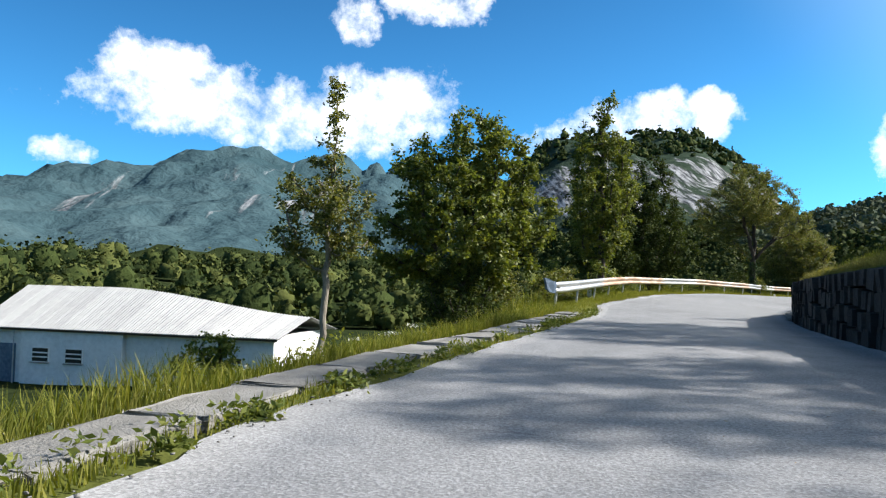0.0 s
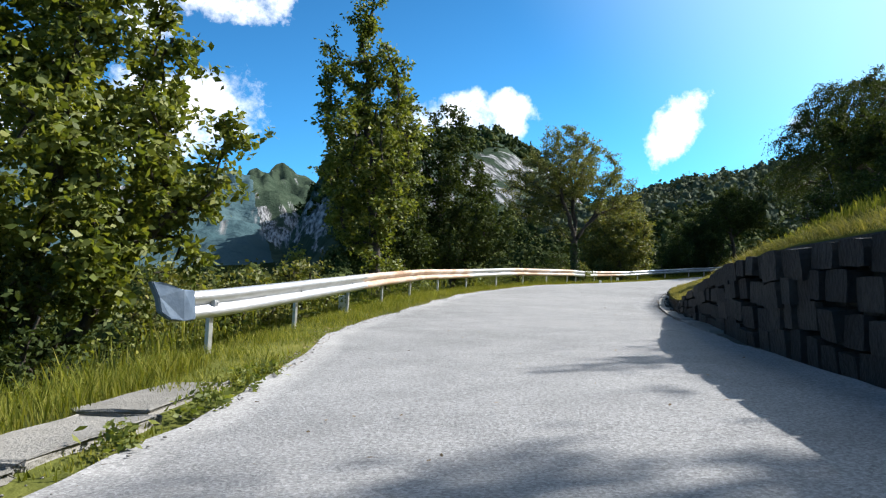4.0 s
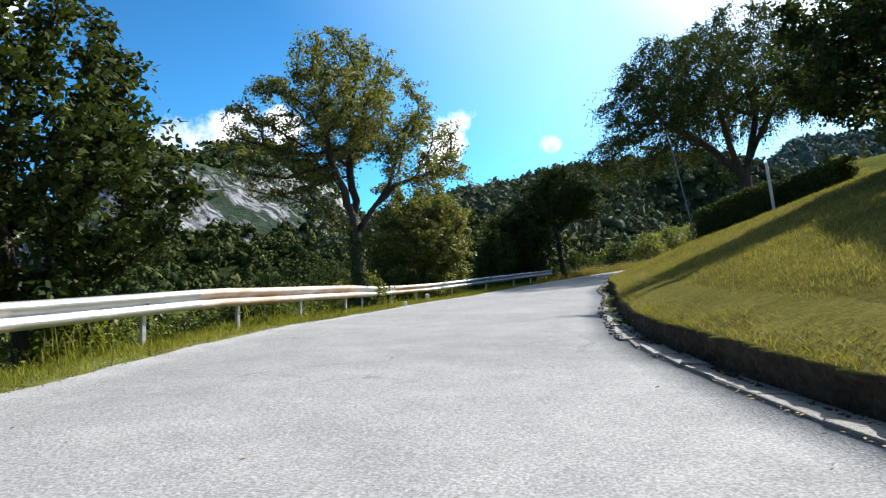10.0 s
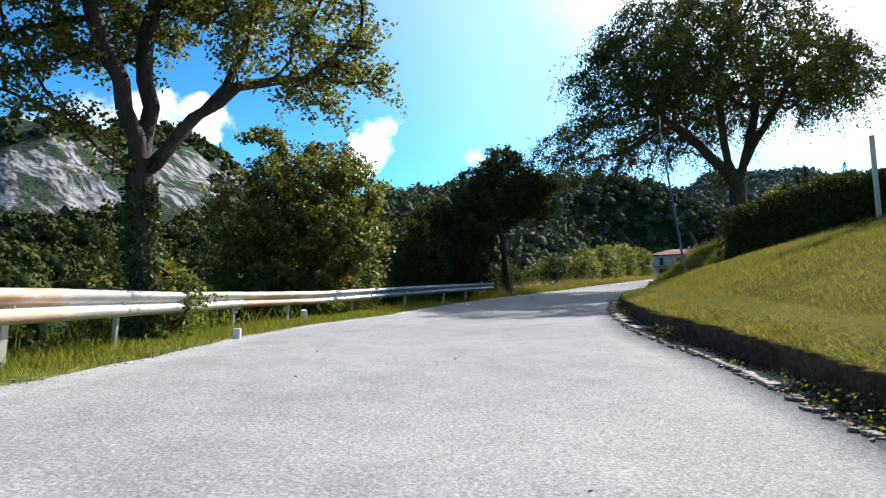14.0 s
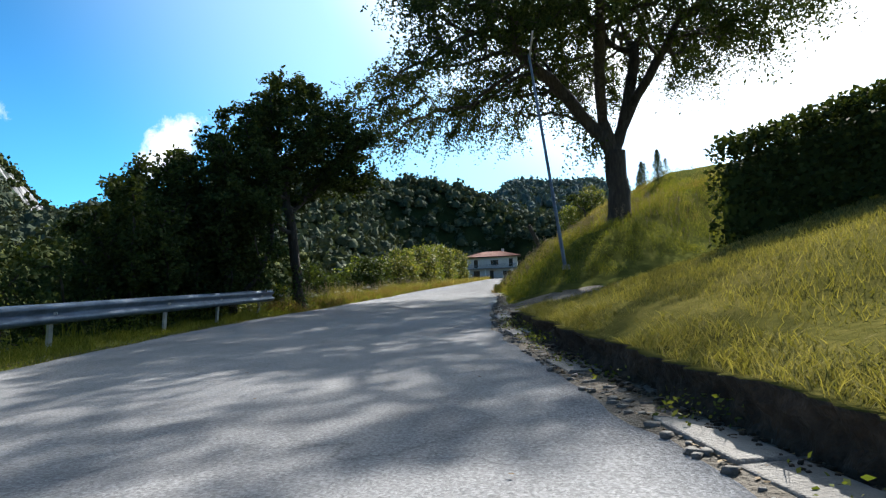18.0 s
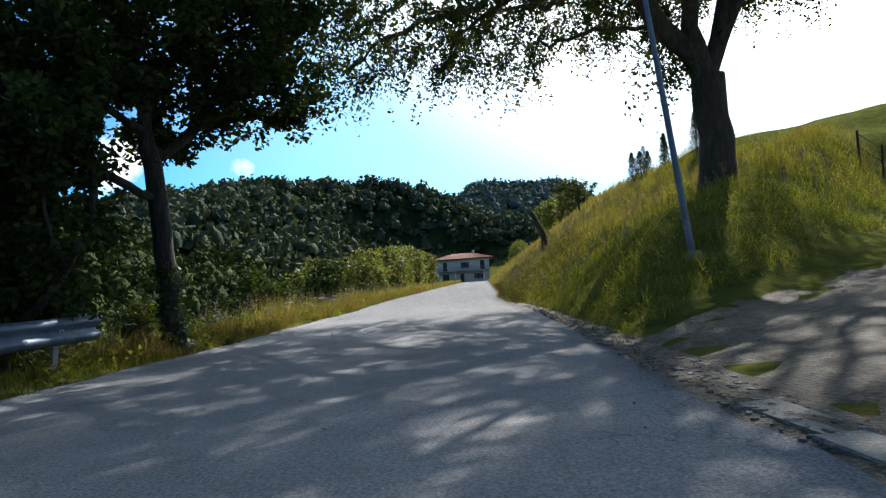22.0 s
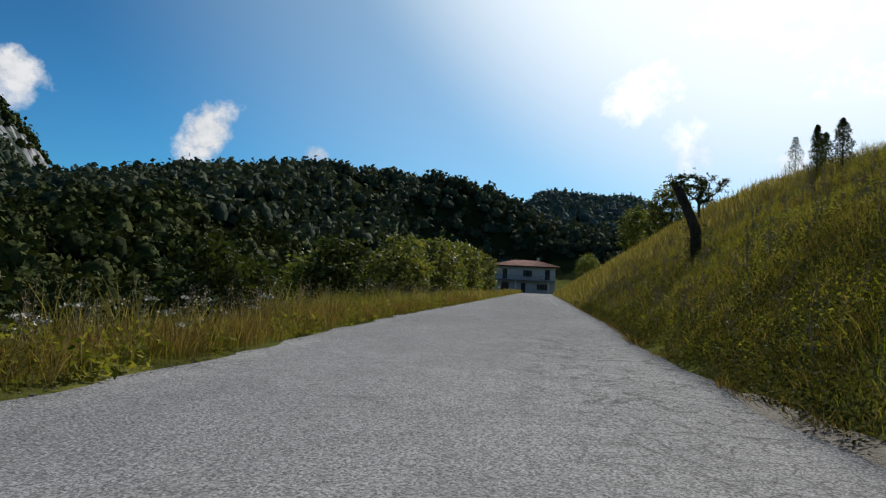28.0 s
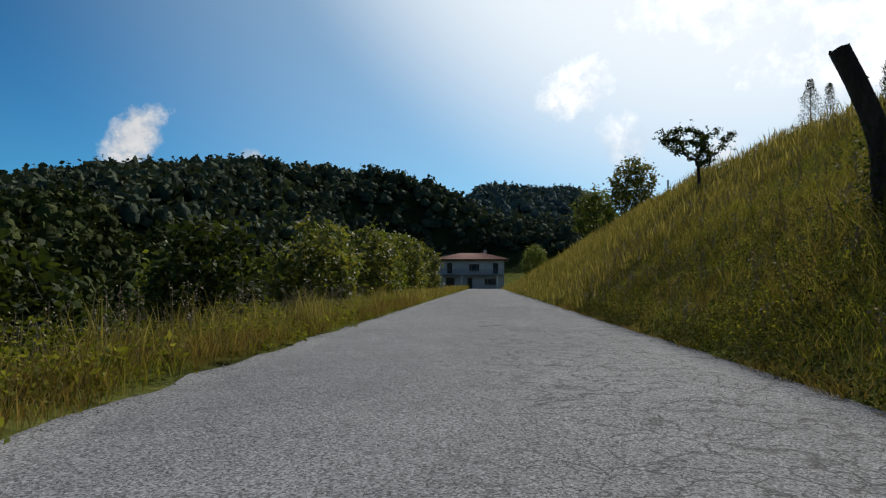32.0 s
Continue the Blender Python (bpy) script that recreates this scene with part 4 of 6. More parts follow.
wz = 3.0 - height_at(23.8, 53.2)          # the height of the fork over the foot
tree("walnut", foot(23.8, 53.2), [(0, 0, 0), (0.05, 0, 1.1), across(0, wz)],
     [clump(0, wz + 5.6, 0, 2.2, 1.7), clump(-.2, wz + 6.7, .3, 1.5, 1.0), clump(-2.2, wz + 4.3, -.6, 1.9, 1.5), clump(-3.2, wz + 3.1, .4, 1.4, 1.1), clump(-2.8, wz + 1.9, 0, .9, .7), clump(-1.5, wz + 2.6, -.8, 1.1, .8), clump(1.5, wz + 3.0, -.9, 1.2, .8), clump(.4, wz + 3.1, .6, 1.1, .8),
      clump(2.0, wz + 4.3, .6, 1.8, 1.6), clump(3.0, wz + 3.0, -.4, 1.3, 1.1), clump(3.7, wz + 2.4, .3, .8, .8), clump(3.3, wz + 1.9, -.9, .9, .7), clump(3.9, wz + 1.5, .7, .8, .5), clump(3.0, wz + 1.8, 1.5, .9, .5), clump(.3, wz + 4.0, 2.0, 1.7, 1.5), clump(0, wz + 4.2, -2.0, 1.7, 1.5), clump(-1.2, wz + 2.9, 1.6, 1.4, .9)], 0.22,
     "large open-crowned walnut with yellowing leaves and an ivied trunk", LEAF_YELLOW, BARK, 11, 0.095, 64000, 0.31, 1500, 0.36, ivy=0.95,
     forks=((across(-.5, wz + .45), across(-1.3, wz + 1.25, -.2), across(-1.9, wz + 2.3, -.3), across(-2.1, wz + 3.4, -.4)), (across(-.5, wz + .42, .1), across(-1.25, wz + 1.1, .3), across(-2.4, wz + 1.6, .5), across(-3.5, wz + 1.9, .6)),
            (across(-.05, wz + .6, -.1), across(-.45, wz + 2.0, -.4), across(-.75, wz + 3.4, -.6)), (across(.1, wz + .7, .15), across(.1, wz + 2.1, .4), across(.35, wz + 3.6, .5)),
            (across(.28, wz + .2), across(.8, wz + .85, .1), across(1.4, wz + 1.7, .2), across(1.9, wz + 2.8, .4)), (across(.3, wz + .3, -.1), across(.85, wz + .95, -.2), across(1.6, wz + 1.6, .1), across(2.9, wz + 2.0, .6))))
tree("ash", foot(32.0, 62.4), [(0, 0, 0), (0.0, 0, 0.8), (0.1, 0.1, 1.7)],
     [(0, 0, 3.6, 2.9, 2.9, 2.7), (-1.0, 0.3, 5.6, 1.8, 1.8, 1.6), (1.5, 0, 4.2, 1.6, 1.6, 2.0), (-2.0, 0, 2.8, 1.7, 1.7, 1.8), (.6, -.4, 6.0, 1.2, 1.2, 1.1)], 0.22,
     "rounded roadside tree with dense yellow-green leaves", LEAF_YELLOW, BARK, 13, 0.145, 48000, 0.36, 900)
tree("locust_tree", foot(47.3, 67.9), [(0, 0, 0), (-0.15, 0.1, 1.8), (-0.25, 0.15, 3.4)],
     [(0.2, 0, 6.2, 2.8, 2.8, 1.7), (1.9, -.6, 5.2, 1.6, 1.6, 1.2), (-1.7, 0.4, 5.4, 1.8, 1.8, 1.5), (0.1, 0, 7.6, 1.6, 1.6, 1.0), (1.2, 1.6, 4.6, 1.2, 1.2, 1.0), (-2.9, -.2, 4.2, 1.7, 1.7, 2.0)], 0.17,
     "dark leaning roadside tree with a wide flat crown", LEAF_DARK, BARK, 15, 0.135, 50000, 0.34, 1000, 0.38, ivy=0.5)
tree("big_elm", foot(59.6, 61.0, 0.25), [(0, 0, 0), (0.06, -.05, 1.6), (0.0, 0.0, 3.3)],
     [(-2, 2.4, 12.2, 5.0, 5.0, 3.0), (-6, 3.2, 9.6, 3.4, 3.4, 2.4), (3.0, -1.4, 11.0, 4.0, 4.0, 3.0), (0, -3.4, 9.4, 3.4, 3.4, 2.6), (-5.6, -2, 9.6, 3.2, 3.2, 2.4), (-4.2, 6.2, 7.0, 2.8, 2.8, 1.8),
      (-1.2, 8.0, 6.4, 2.6, 2.6, 1.6), (-2.8, 10.2, 5.6, 2.0, 2.0, 1.2), (2.4, 7.0, 7.2, 2.8, 2.8, 2.0), (-8.2, 2.4, 7.6, 2.2, 2.2, 1.8), (-5.2, 9, 6.6, 2.0, 2.0, 1.4), (-8.6, -2.2, 9.0, 2.4, 2.4, 1.8), (-6, -4.5, 12.2, 3.0, 3.0, 2.0),
      (3, 4.5, 9.6, 3.2, 3.2, 2.2), (0, 3, 9, 2.6, 2.6, 2.0), (7, -1, 9.8, 3.2, 3.2, 2.4), (7.5, 4, 8.8, 2.6, 2.6, 2.0), (1.4, -6.0, 8.2, 2.2, 2.2, 1.6), (-3.2, -6.4, 8.2, 2.6, 2.6, 1.7), (-6.4, 0.4, 8.0, 2.6, 2.6, 1.6)], 0.46,
     "great spreading tree with drooping sprays of dark leaves on the bank", LEAF_DARK, BARK, 17, 0.16, 34000, 0.42, 2300, 0.6, hang=.85, droop=.7, aspect=.5, sprays=6200, rays=18,
     forks=(((-.3, .9, 4.4), (-.6, 1.8, 5.8), (-1.0, 3.2, 6.9), (-1.6, 5.2, 7.6)), ((-.2, .7, 4.4), (-.5, 1.3, 6.0), (-1.0, 1.8, 8.0), (-1.6, 2.2, 10.0)), ((.12, -.4, 4.4), (.3, -1.0, 5.6), (.6, -2.0, 7.2), (.6, -2.9, 8.6)),
            ((.1, -.35, 4.3), (.4, -.7, 6.0), (1.2, -.8, 8.2)), ((-.5, .3, 4.6), (-1.8, -.2, 6.2), (-3.6, -1.0, 8.0)), ((-.6, .8, 4.6), (-2.0, 1.6, 6.0), (-4.2, 2.6, 7.6))))
# stands outside the view, added only to throw shade on the lawn
tree("shade_tree", foot(52.5, 46.0), [(0, 0, 0), (0.1, 0, 1.6), (0.1, 0.1, 3.2)],
     [(0, 0, 8, 3.6, 3.6, 3.2), (-1.6, 1.6, 10, 2.4, 2.4, 2.0), (1.2, -2, 7, 2.6, 2.6, 2.4)], 0.26, "unseen leafy tree beside the driveway, added to shade the lawn", LEAF_DARK, BARK, 21, 0.2, 11000, 0.5, 380)
tree("garden_tree", foot(36.0, 40.6), [(0, 0, 0), (0.1, 0, 1.0), (0.1, 0.1, 2.0)],
     [(0, 0, 3.4, 2.9, 2.9, 2.4), (-1.0, .8, 4.8, 2.0, 2.0, 1.4), (1.4, -1.0, 3.8, 2.0, 2.0, 2.0), (-2.0, .8, 2.8, 1.6, 1.6, 1.3)], 0.19,
     "dense dark garden tree above the lawn", LEAF_DARK, BARK, 19, 0.16, 30000, 0.38, 620)
tree("dark_maple", foot(43.6, 69.6), [(0, 0, 0), (0.1, 0, 1.0), (0.1, 0.1, 2.0)],
     [(0, 0, 3.6, 2.0, 2.0, 2.8), (-1.0, .4, 3.4, 1.4, 1.4, 2.4), (1.2, .4, 3.2, 1.4, 1.4, 2.4), (.5, 0, 6.0, 1.1, 1.1, 1.1)], 0.18,
     "dark dense tree crowding the end of the guard rail", LEAF_DARK, BARK, 20, 0.16, 32000, 0.34, 600, 0.42)
# unseen trees, placed by the dappled shade they cast on road and bank
for k, (x, y, h) in enumerate(((24.5, 0.5, 1.0), (25.0, 8.0, 1.05), (25.2, 15.2, 1.0), (27.0, 19.0, 0.66), (24, -8, 1.0))):
    tree("garden_tree", foot(x, y), [(0, 0, 0), (0.1, 0, 1.6), (0.1, 0.1, 3.2)],
         [(0, 0, 9.5 * h, 3.4, 3.4, 3.0), (-1.6, 1.6, 11.0 * h, 2.2, 2.2, 2.0), (0.8, -2.0, 8.4 * h, 2.4, 2.4, 2.2), (-2.4, -1.0, 8.0 * h, 1.8, 1.8, 1.8), (0, 0, 4.6, 2.8, 3.4, 2.2)], 0.26,
         "tall leafy garden tree above the roadside wall", LEAF_DARK, BARK, 30 + k, 0.2, 15000, 0.56, 440, group="garden trees above the wall")

# bushes and small trees behind the rail and down the slope
rb = np.random.default_rng(8)
for k, (s, d, r, h, leaf) in enumerate((
        (26, -6.0, 0.9, 1.5, LEAF_YELLOW), (30, -6.6, 1.1, 2.0, LEAF_YELLOW), (33, -8.2, 1.3, 2.8, LEAF_GREEN), (37.5, -7.0, 1.2, 2.4, LEAF_GREEN), (40.5, -8.6, 1.6, 3.4, LEAF_DARK),
        (44.5, -7.2, 1.2, 2.2, LEAF_GREEN), (50, -7.6, 1.2, 1.8, LEAF_DARK), (54, -8.4, 1.5, 2.4, LEAF_GREEN), (58, -7.0, 1.1, 1.9, LEAF_YELLOW), (61, -9.6, 1.7, 3.4, LEAF_DARK),
        (66.5, -9.0, 1.6, 2.9, LEAF_DARK), (70, -8.0, 1.2, 2.0, LEAF_GREEN), (73.5, -8.6, 1.5, 2.6, LEAF_GREEN), (76.5, -8.0, 1.5, 3.2, LEAF_DARK), (79.6, -7.2, 1.7, 4.8, LEAF_DARK),
        (77.5, -10.5, 2.0, 3.8, LEAF_DARK), (82, -7.8, 1.9, 5.2, LEAF_DARK), (84.5, -5.2, 0.7, 1.2, LEAF_GREEN), (88, -7.0, 1.2, 1.6, LEAF_GREEN), (92, -8.5, 1.5, 1.8, LEAF_DARK), (22, -8, 1.6, 2.8, LEAF_DARK), (24.5, -9.5, 1.4, 3.0, LEAF_GREEN), (28, -8.8, 1.5, 3.0, LEAF_YELLOW), (63.5, -10.5, 1.5, 2.6, LEAF_GREEN), (57, -11, 1.8, 3.2, LEAF_DARK))):
    shrub("bush", foot(*on_line(s, d).tolist()), r, h, leaf, 50 + k, "leafy bush growing behind the roadside verge", group="bushes along the verge")
for k, (s, d, r, h) in enumerate(((118, -13, 2.2, 4.6), (126, -10, 2.0, 4.2), (132, -13, 2.4, 5.2), (139, -9.5, 2.2, 4.6), (146, -11, 2.4, 5.4), (154, -9, 2.2, 5.0), (163, -10, 2.6, 5.8), (173, -9, 2.4, 5.6), (184, -10, 2.6, 6.4),
                                  (104, -15, 2.2, 3.6), (96, -17, 2.4, 3.4), (110, -18, 2.6, 4.6), (196, 15, 2.6, 5.5), (182, 17, 2.4, 5), (196, -12, 2.8, 7.0), (214, -10, 2.6, 6.4), (238, -13, 2.8, 6.4), (262, -17, 3.0, 7.2), (286, -16, 3.2, 8.0), (318, -24, 3.4, 9.5), (300, 14, 3.0, 7.0), (328, 16, 3.2, 8.0))):
    shrub("small_tree", foot(*on_line(s, d).tolist()), (1.2 if s > 115 else .9) * r, (1.5 if s > 115 else .9) * h, (LEAF_GREEN, LEAF_YELLOW)[k % 2] if s > 128 else LEAF_DARK, 90 + k, "small bushy tree beside the road", "tree", "small trees along the straight", 0.33, int(1500 + 300 * r * h), 0.5)


for k, (x, y, r, h) in enumerate(((44.3, 67.8, 1.7, 5.6), (42.4, 68.8, 1.8, 6.2), (40.4, 66.9, 1.5, 4.6), (45.4, 70.2, 1.6, 5.4))):
    shrub("bush", foot(x, y), r, h, LEAF_DARK, 240 + k, "tall dense dark bush crowding the end of the guard rail", group="bushes at the rail's end", leaf_size=0.13, n=13000)
shrub("elder_bush", foot(-8.3, 25.2), 1.5, 3.6, LEAF_GREEN, 201, "leafy elder bush in front of the barn", leaf_size=0.15)
for k, (x, y, r, h) in enumerate(((20.8, 16.2, 2.2, 5.6), (22.0, 19.8, 1.9, 4.2), (27.2, 30.2, 1.2, 1.8), (29.2, 28.0, 1.1, 1.6), (25.4, 33.0, 1.4, 2.4), (31.5, 25.6, 1.1, 1.7), (27.0, 35.8, 1.5, 2.8), (30.5, 36.5, 1.4, 3.0))):
    shrub("garden_shrub", foot(x, y), r, h, LEAF_DARK, 210 + k, "dark rounded garden shrub below the villa", group="shrubs below the villa")


# ---- distant woods ----
def wood(name, label, az0, az1, r0, r1, count, seed, leaf, size, quads, leaf_size, clear=26, rings=(12, 7)):
    """Many crowns of small leafy facets on the hillside, joined."""
    rng = np.random.default_rng(seed)
    az = np.radians(rng.uniform(az0, az1, count * 4))
    r = np.sqrt(rng.uniform(r0**2, r1**2, count * 4))
    x, y = 35 + r * np.sin(az), 45 + r * np.cos(az)
    s, d = to_line(np.stack([x, y], 1))
    keep = np.where((d < -clear) | (d > 60))[0][:count]
    x, y = x[keep], y[keep]
    z = height(x, y)
    V, F, off = [], [], 0
    nl, nh = rings
    lon, lat = np.meshgrid(np.linspace(0, 2 * np.pi, nl, endpoint=False), np.linspace(-0.5, 1.45, nh))
    core = np.stack([np.cos(lon) * np.cos(lat), np.sin(lon) * np.cos(lat), np.sin(lat)], -1).reshape(-1, 3)
    ci = np.arange(nl * nh).reshape(nh, nl)
    cf = np.stack([ci[:-1], np.roll(ci, -1, 1)[:-1], np.roll(ci, -1, 1)[1:], ci[1:]], -1).reshape(-1, 4)
    for k in range(len(x)):
        sc = size * (0.45 + 1.15 * rng.random() ** 2)
        tall = rng.uniform(0.8, 1.25)
        ph = rng.uniform(0, 6.28, 6)

        def lumpy(u):
            w = 1 + 0.28 * np.sin(u[:, 0] * 4 + ph[0]) * np.cos(u[:, 1] * 4 + ph[1]) + 0.10 * np.sin(u[:, 2] * 7 + ph[2]) + 0.16 * np.sin(u[:, 0] * 9 + ph[3]) * np.sin(u[:, 1] * 8 + ph[4])
            return u * w[:, None] * (sc, sc, sc * tall) + (x[k], y[k], z[k] + 0.55 * sc)
        u = rng.normal(size=(quads, 3))
        u /= np.linalg.norm(u, axis=1, keepdims=True)
        u[:, 2] = np.abs(u[:, 2]) * 1.3 - 0.35
        u /= np.linalg.norm(u, axis=1, keepdims=True)
        p = lumpy(u * rng.uniform(0.72, 1.1, (quads, 1)))
        n = u + rng.normal(scale=0.75, size=u.shape)
        n /= np.linalg.norm(n, axis=1, keepdims=True)
        a = np.cross(n, rng.normal(size=n.shape))
        a /= np.linalg.norm(a, axis=1, keepdims=True)
        b = np.cross(n, a)
        h = leaf_size * rng.uniform(0.4, 1.3, (quads, 1))
        V += [np.stack([p - a * h - b * h * .5, p + a * h * .7 - b * h, p + a * h + b * h * .6, p - a * h * .6 + b * h], 1).reshape(-1, 3), lumpy(core * 0.72)]
        F += [np.arange(quads * 4).reshape(-1, 4) + off, cf + off + quads * 4]
        off += quads * 4 + nl * nh
    me = mesh_from(name, np.concatenate(V), np.concatenate(F), leaf, True)
    tagged(new(name, me), label, "woodland", kind="stuff")


wood("near_wood", "dense green trees below the road", 20, 85, 30, 120, 210, 4, LEAF_FOREST, 2.8, 420, 0.24, 26, (9, 6))
wood("hillside_wood", "dense green broadleaf wood on the hillside", 8, 80, 90, 220, 1300, 1, LEAF_FOREST, 2.9, 76, 0.55, 34, (7, 5))
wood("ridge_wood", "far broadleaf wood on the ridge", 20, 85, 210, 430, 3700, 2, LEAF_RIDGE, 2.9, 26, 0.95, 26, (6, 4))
wood("foot_wood", "dark wood at the foot of the crags", 0, 22, 200, 318, 700, 12, LEAF_FOREST, 2.6, 40, 0.7, 26, (6, 4))
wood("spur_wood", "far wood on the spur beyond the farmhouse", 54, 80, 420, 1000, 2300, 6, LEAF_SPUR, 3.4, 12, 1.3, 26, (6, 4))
wood("crag_wood", "dark conifers along the crags", 1, 31, 480, 830, 1700, 7, LEAF_FOREST, 3.0, 10, 1.2, 26, (6, 4))
wood("valley_wood", "green trees on the valley floor", -75, 8, 80, 260, 520, 3, LEAF_FOREST, 3.9, 80, 0.5, 26, (8, 5))


# ---- guard rail ----
RAIL_S = (20.5, 28, 36, 42, 48, 52, 58, 62, 67, 72, 76, 81.5)
RAIL_D = (-4.4, -4.7, -5.2, -5.15, -5.2, -5.3, -6.4, -7.0, -6.5, -6.0, -5.2, -4.5)
rail_d = lambda s: np.interp(s, RAIL_S, RAIL_D)
W_SECTION = [(0.0, -.18), (.03, -.174), (.09, -.125), (.09, -.07), (.006, -.022), (.006, .022), (.09, .07), (.09, .125), (.03, .174), (0.0, .18)]
RAILPAINT = mat("weathered rail, rust showing through", ((0.20, 0.095, 0.045), (0.42, 0.30, 0.22), (0.62, 0.62, 0.61)), scale=1.1, rough=0.6, metal=0.15, bump=0.15, bscale=12, big=0.5, bigscale=0.5, stretch=(1, 1, 3))


def beam(s0, s1, z0=0.60, flare=0.0):
    """One length of corrugated beam along the rail's line."""
    s = np.linspace(s0, s1, max(4, int((s1 - s0) / 0.4) + 1))
    c = on_line(s, rail_d(s) - flare * np.clip(1 - (s - s0) / 1.2, 0, 1) ** 2)
    t = np.gradient(c, axis=0)
    t /= np.linalg.norm(t, axis=1)[:, None]
    nr = np.stack([t[:, 1], -t[:, 0]], 1)
    sec = np.array(W_SECTION)
    rows = []
    for k in (0.0, -0.006):
        p = c[:, None] + nr[:, None] * (sec[:, 0] + k)[None, :, None]
        z = z0 + sec[None, :, 1] + bank(s, rail_d(s))[:, None]
        rows.append(np.concatenate([p, z[..., None]], -1))
    front, back = rows
    loop = np.concatenate([front, back[:, ::-1]], 1)
    m = loop.shape[1]
    i = np.arange(len(s) * m).reshape(len(s), m)
    j = np.roll(i, -1, 1)
    f = np.stack([i[:-1], j[:-1], j[1:], i[1:]], -1).reshape(-1, 4)
    return loop.reshape(-1, 3), f


rail = thing("guard_rail", (0, 0, 0), "long corrugated steel guard rail, partly rusted, along the verge", "guard rail")
cuts = np.r_[np.arange(21.4, 81, 4.0), 81.5]
for k, (a, b) in enumerate(zip(cuts[:-1], cuts[1:])):
    # the last three lengths use the lowered steel, shade put into their colour
    kind = (GALV, GALV, RAILPAINT, RAILPAINT, RAILPAINT, GALV, RAILPAINT, RAILPAINT, GALV, GALV, RAILPAINT, GALV, BLUESTEEL, BLUESTEEL, BLUESTEEL)[k % 15]
    v, f = beam(a - 0.12, b + 0.12, 0.60 + 0.003 * (k % 2), 0.25 if k == 0 else 0)
    v[:, :2] += 0.006 * (k % 2)
    part("beam", mesh_from("beam", v, f, kind), rail, "rust-stained beam" if kind is RAILPAINT else "")
post_mesh = None
for k, s in enumerate((22.0, 25.2, 28.5, 31.6, 34.8, 38, 41.1, 44, 46.8, 49.5, 52.3, 55.4, 58.5, 61.2, 64, 68, 72.5, 76, 78.5, 80.9)):
    p = on_line(s, rail_d(s) - 0.12)
    tg = on_line(s + .5, rail_d(s + .5)) - on_line(s - .5, rail_d(s - .5))
    lift = float(bank(s, rail_d(s)))
    if post_mesh is None:
        bm = bmesh.new()
        for sz, at in (((.1, .006, 1.25), (0, 0, 0.05)), ((.006, .05, 1.25), (-.05, .022, 0.05)), ((.006, .05, 1.25), (.05, .022, 0.05))):
            bmesh.ops.create_cube(bm, size=1, matrix=Matrix.Translation(at) @ Matrix.Diagonal((*sz, 1)))
        post_mesh = bpy.data.meshes.new("post")
        bm.to_mesh(post_mesh)
        bm.free()
        post_mesh.materials.append(GALV)
    part("post", post_mesh, rail, m=pose(p[0], p[1], 0.02 + lift, 6, 0, math.degrees(math.atan2(tg[1], tg[0]))))
    q = on_line(s, rail_d(s) - 0.05)
    part("spacer", box((.11, .12, .09), bevel=0.01), rail, m=pose(q[0], q[1], 0.60 + lift, 0, 0, math.degrees(math.atan2(tg[1], tg[0]))), material=GALV)
    q = on_line(s, rail_d(s) + 0.012)
    part("bolt", rod(.018, .014, .02, 8, turn=Matrix.Rotation(radians(-90), 4, "X")), rail, m=pose(q[0], q[1], 0.60 + lift, 0, 0, math.degrees(math.atan2(tg[1], tg[0])) + 180), material=GALV)


def terminal(s, side):
    """The rail's rounded end wing."""
    bm = bmesh.new()
    prof = [(0, .175), (-.2, .19), (-.4, .28), (-.52, .30), (-.47, .12), (-.45, -.06), (-.36, -.15), (-.2, -.18), (0, -.175)] if side < 0 else [(0.0, .17), (-.12, .19), (-.3, .2), (-.45, .17), (-.52, .08), (-.52, -.08), (-.45, -.17), (-.3, -.2), (-.12, -.19), (0, -.17)]
    vs = []
    for k, (u, z) in enumerate(prof):
        vs.append(bm.verts.new((u * side, -0.9 * u * u, z)))
    bm.faces.new(vs)
    r = bmesh.ops.extrude_face_region(bm, geom=bm.faces[:])
    bmesh.ops.translate(bm, verts=[v for v in r["geom"] if isinstance(v, bmesh.types.BMVert)], vec=(0, 0.07, 0))
    bmesh.ops.recalc_face_normals(bm, faces=bm.faces[:])
    bmesh.ops.bevel(bm, geom=bm.edges[:], offset=0.012, segments=2, affect="EDGES")
    p = on_line(s, rail_d(s) - (0.25 if side > 0 else 0.0))
    tg = on_line(s + .3, rail_d(s + .3)) - on_line(s - .3, rail_d(s - .3))
    part("end_wing", bm, rail, "rounded steel end wing", pose(p[0], p[1], 0.62 + float(bank(s, rail_d(s))), 0, 0, math.degrees(math.atan2(tg[1], tg[0])) + 180), GALV if side > 0 else BLUESTEEL)


terminal(21.35, -1)
terminal(81.6, 1)
for k, (s, d, h, lean) in enumerate(((29.3, -5.3, .42, 4), (29.9, -5.4, .38, -6), (57.6, -5.2, .35, 3), (62.9, -6.0, .4, -5))):
    x, y, z = spot(s, d)
    o = tagged(part("marker_stone", box((.16, .12, h), (0, 0, h / 2 - .06), .02), None, m=pose(x, y, z, lean, lean, 30 * k), material=PALEPAINT),
               "stubby pale stone marker leaning on the grass verge", "marker stone", "marker stones under the rail")


# ---- roadside wall of large stones ----
def along(s, d):
    p = on_line(s, d)
    t = on_line(s + .2, d) - on_line(s - .2, d)
    return float(p[0]), float(p[1]), math.degrees(math.atan2(t[1], t[0]))


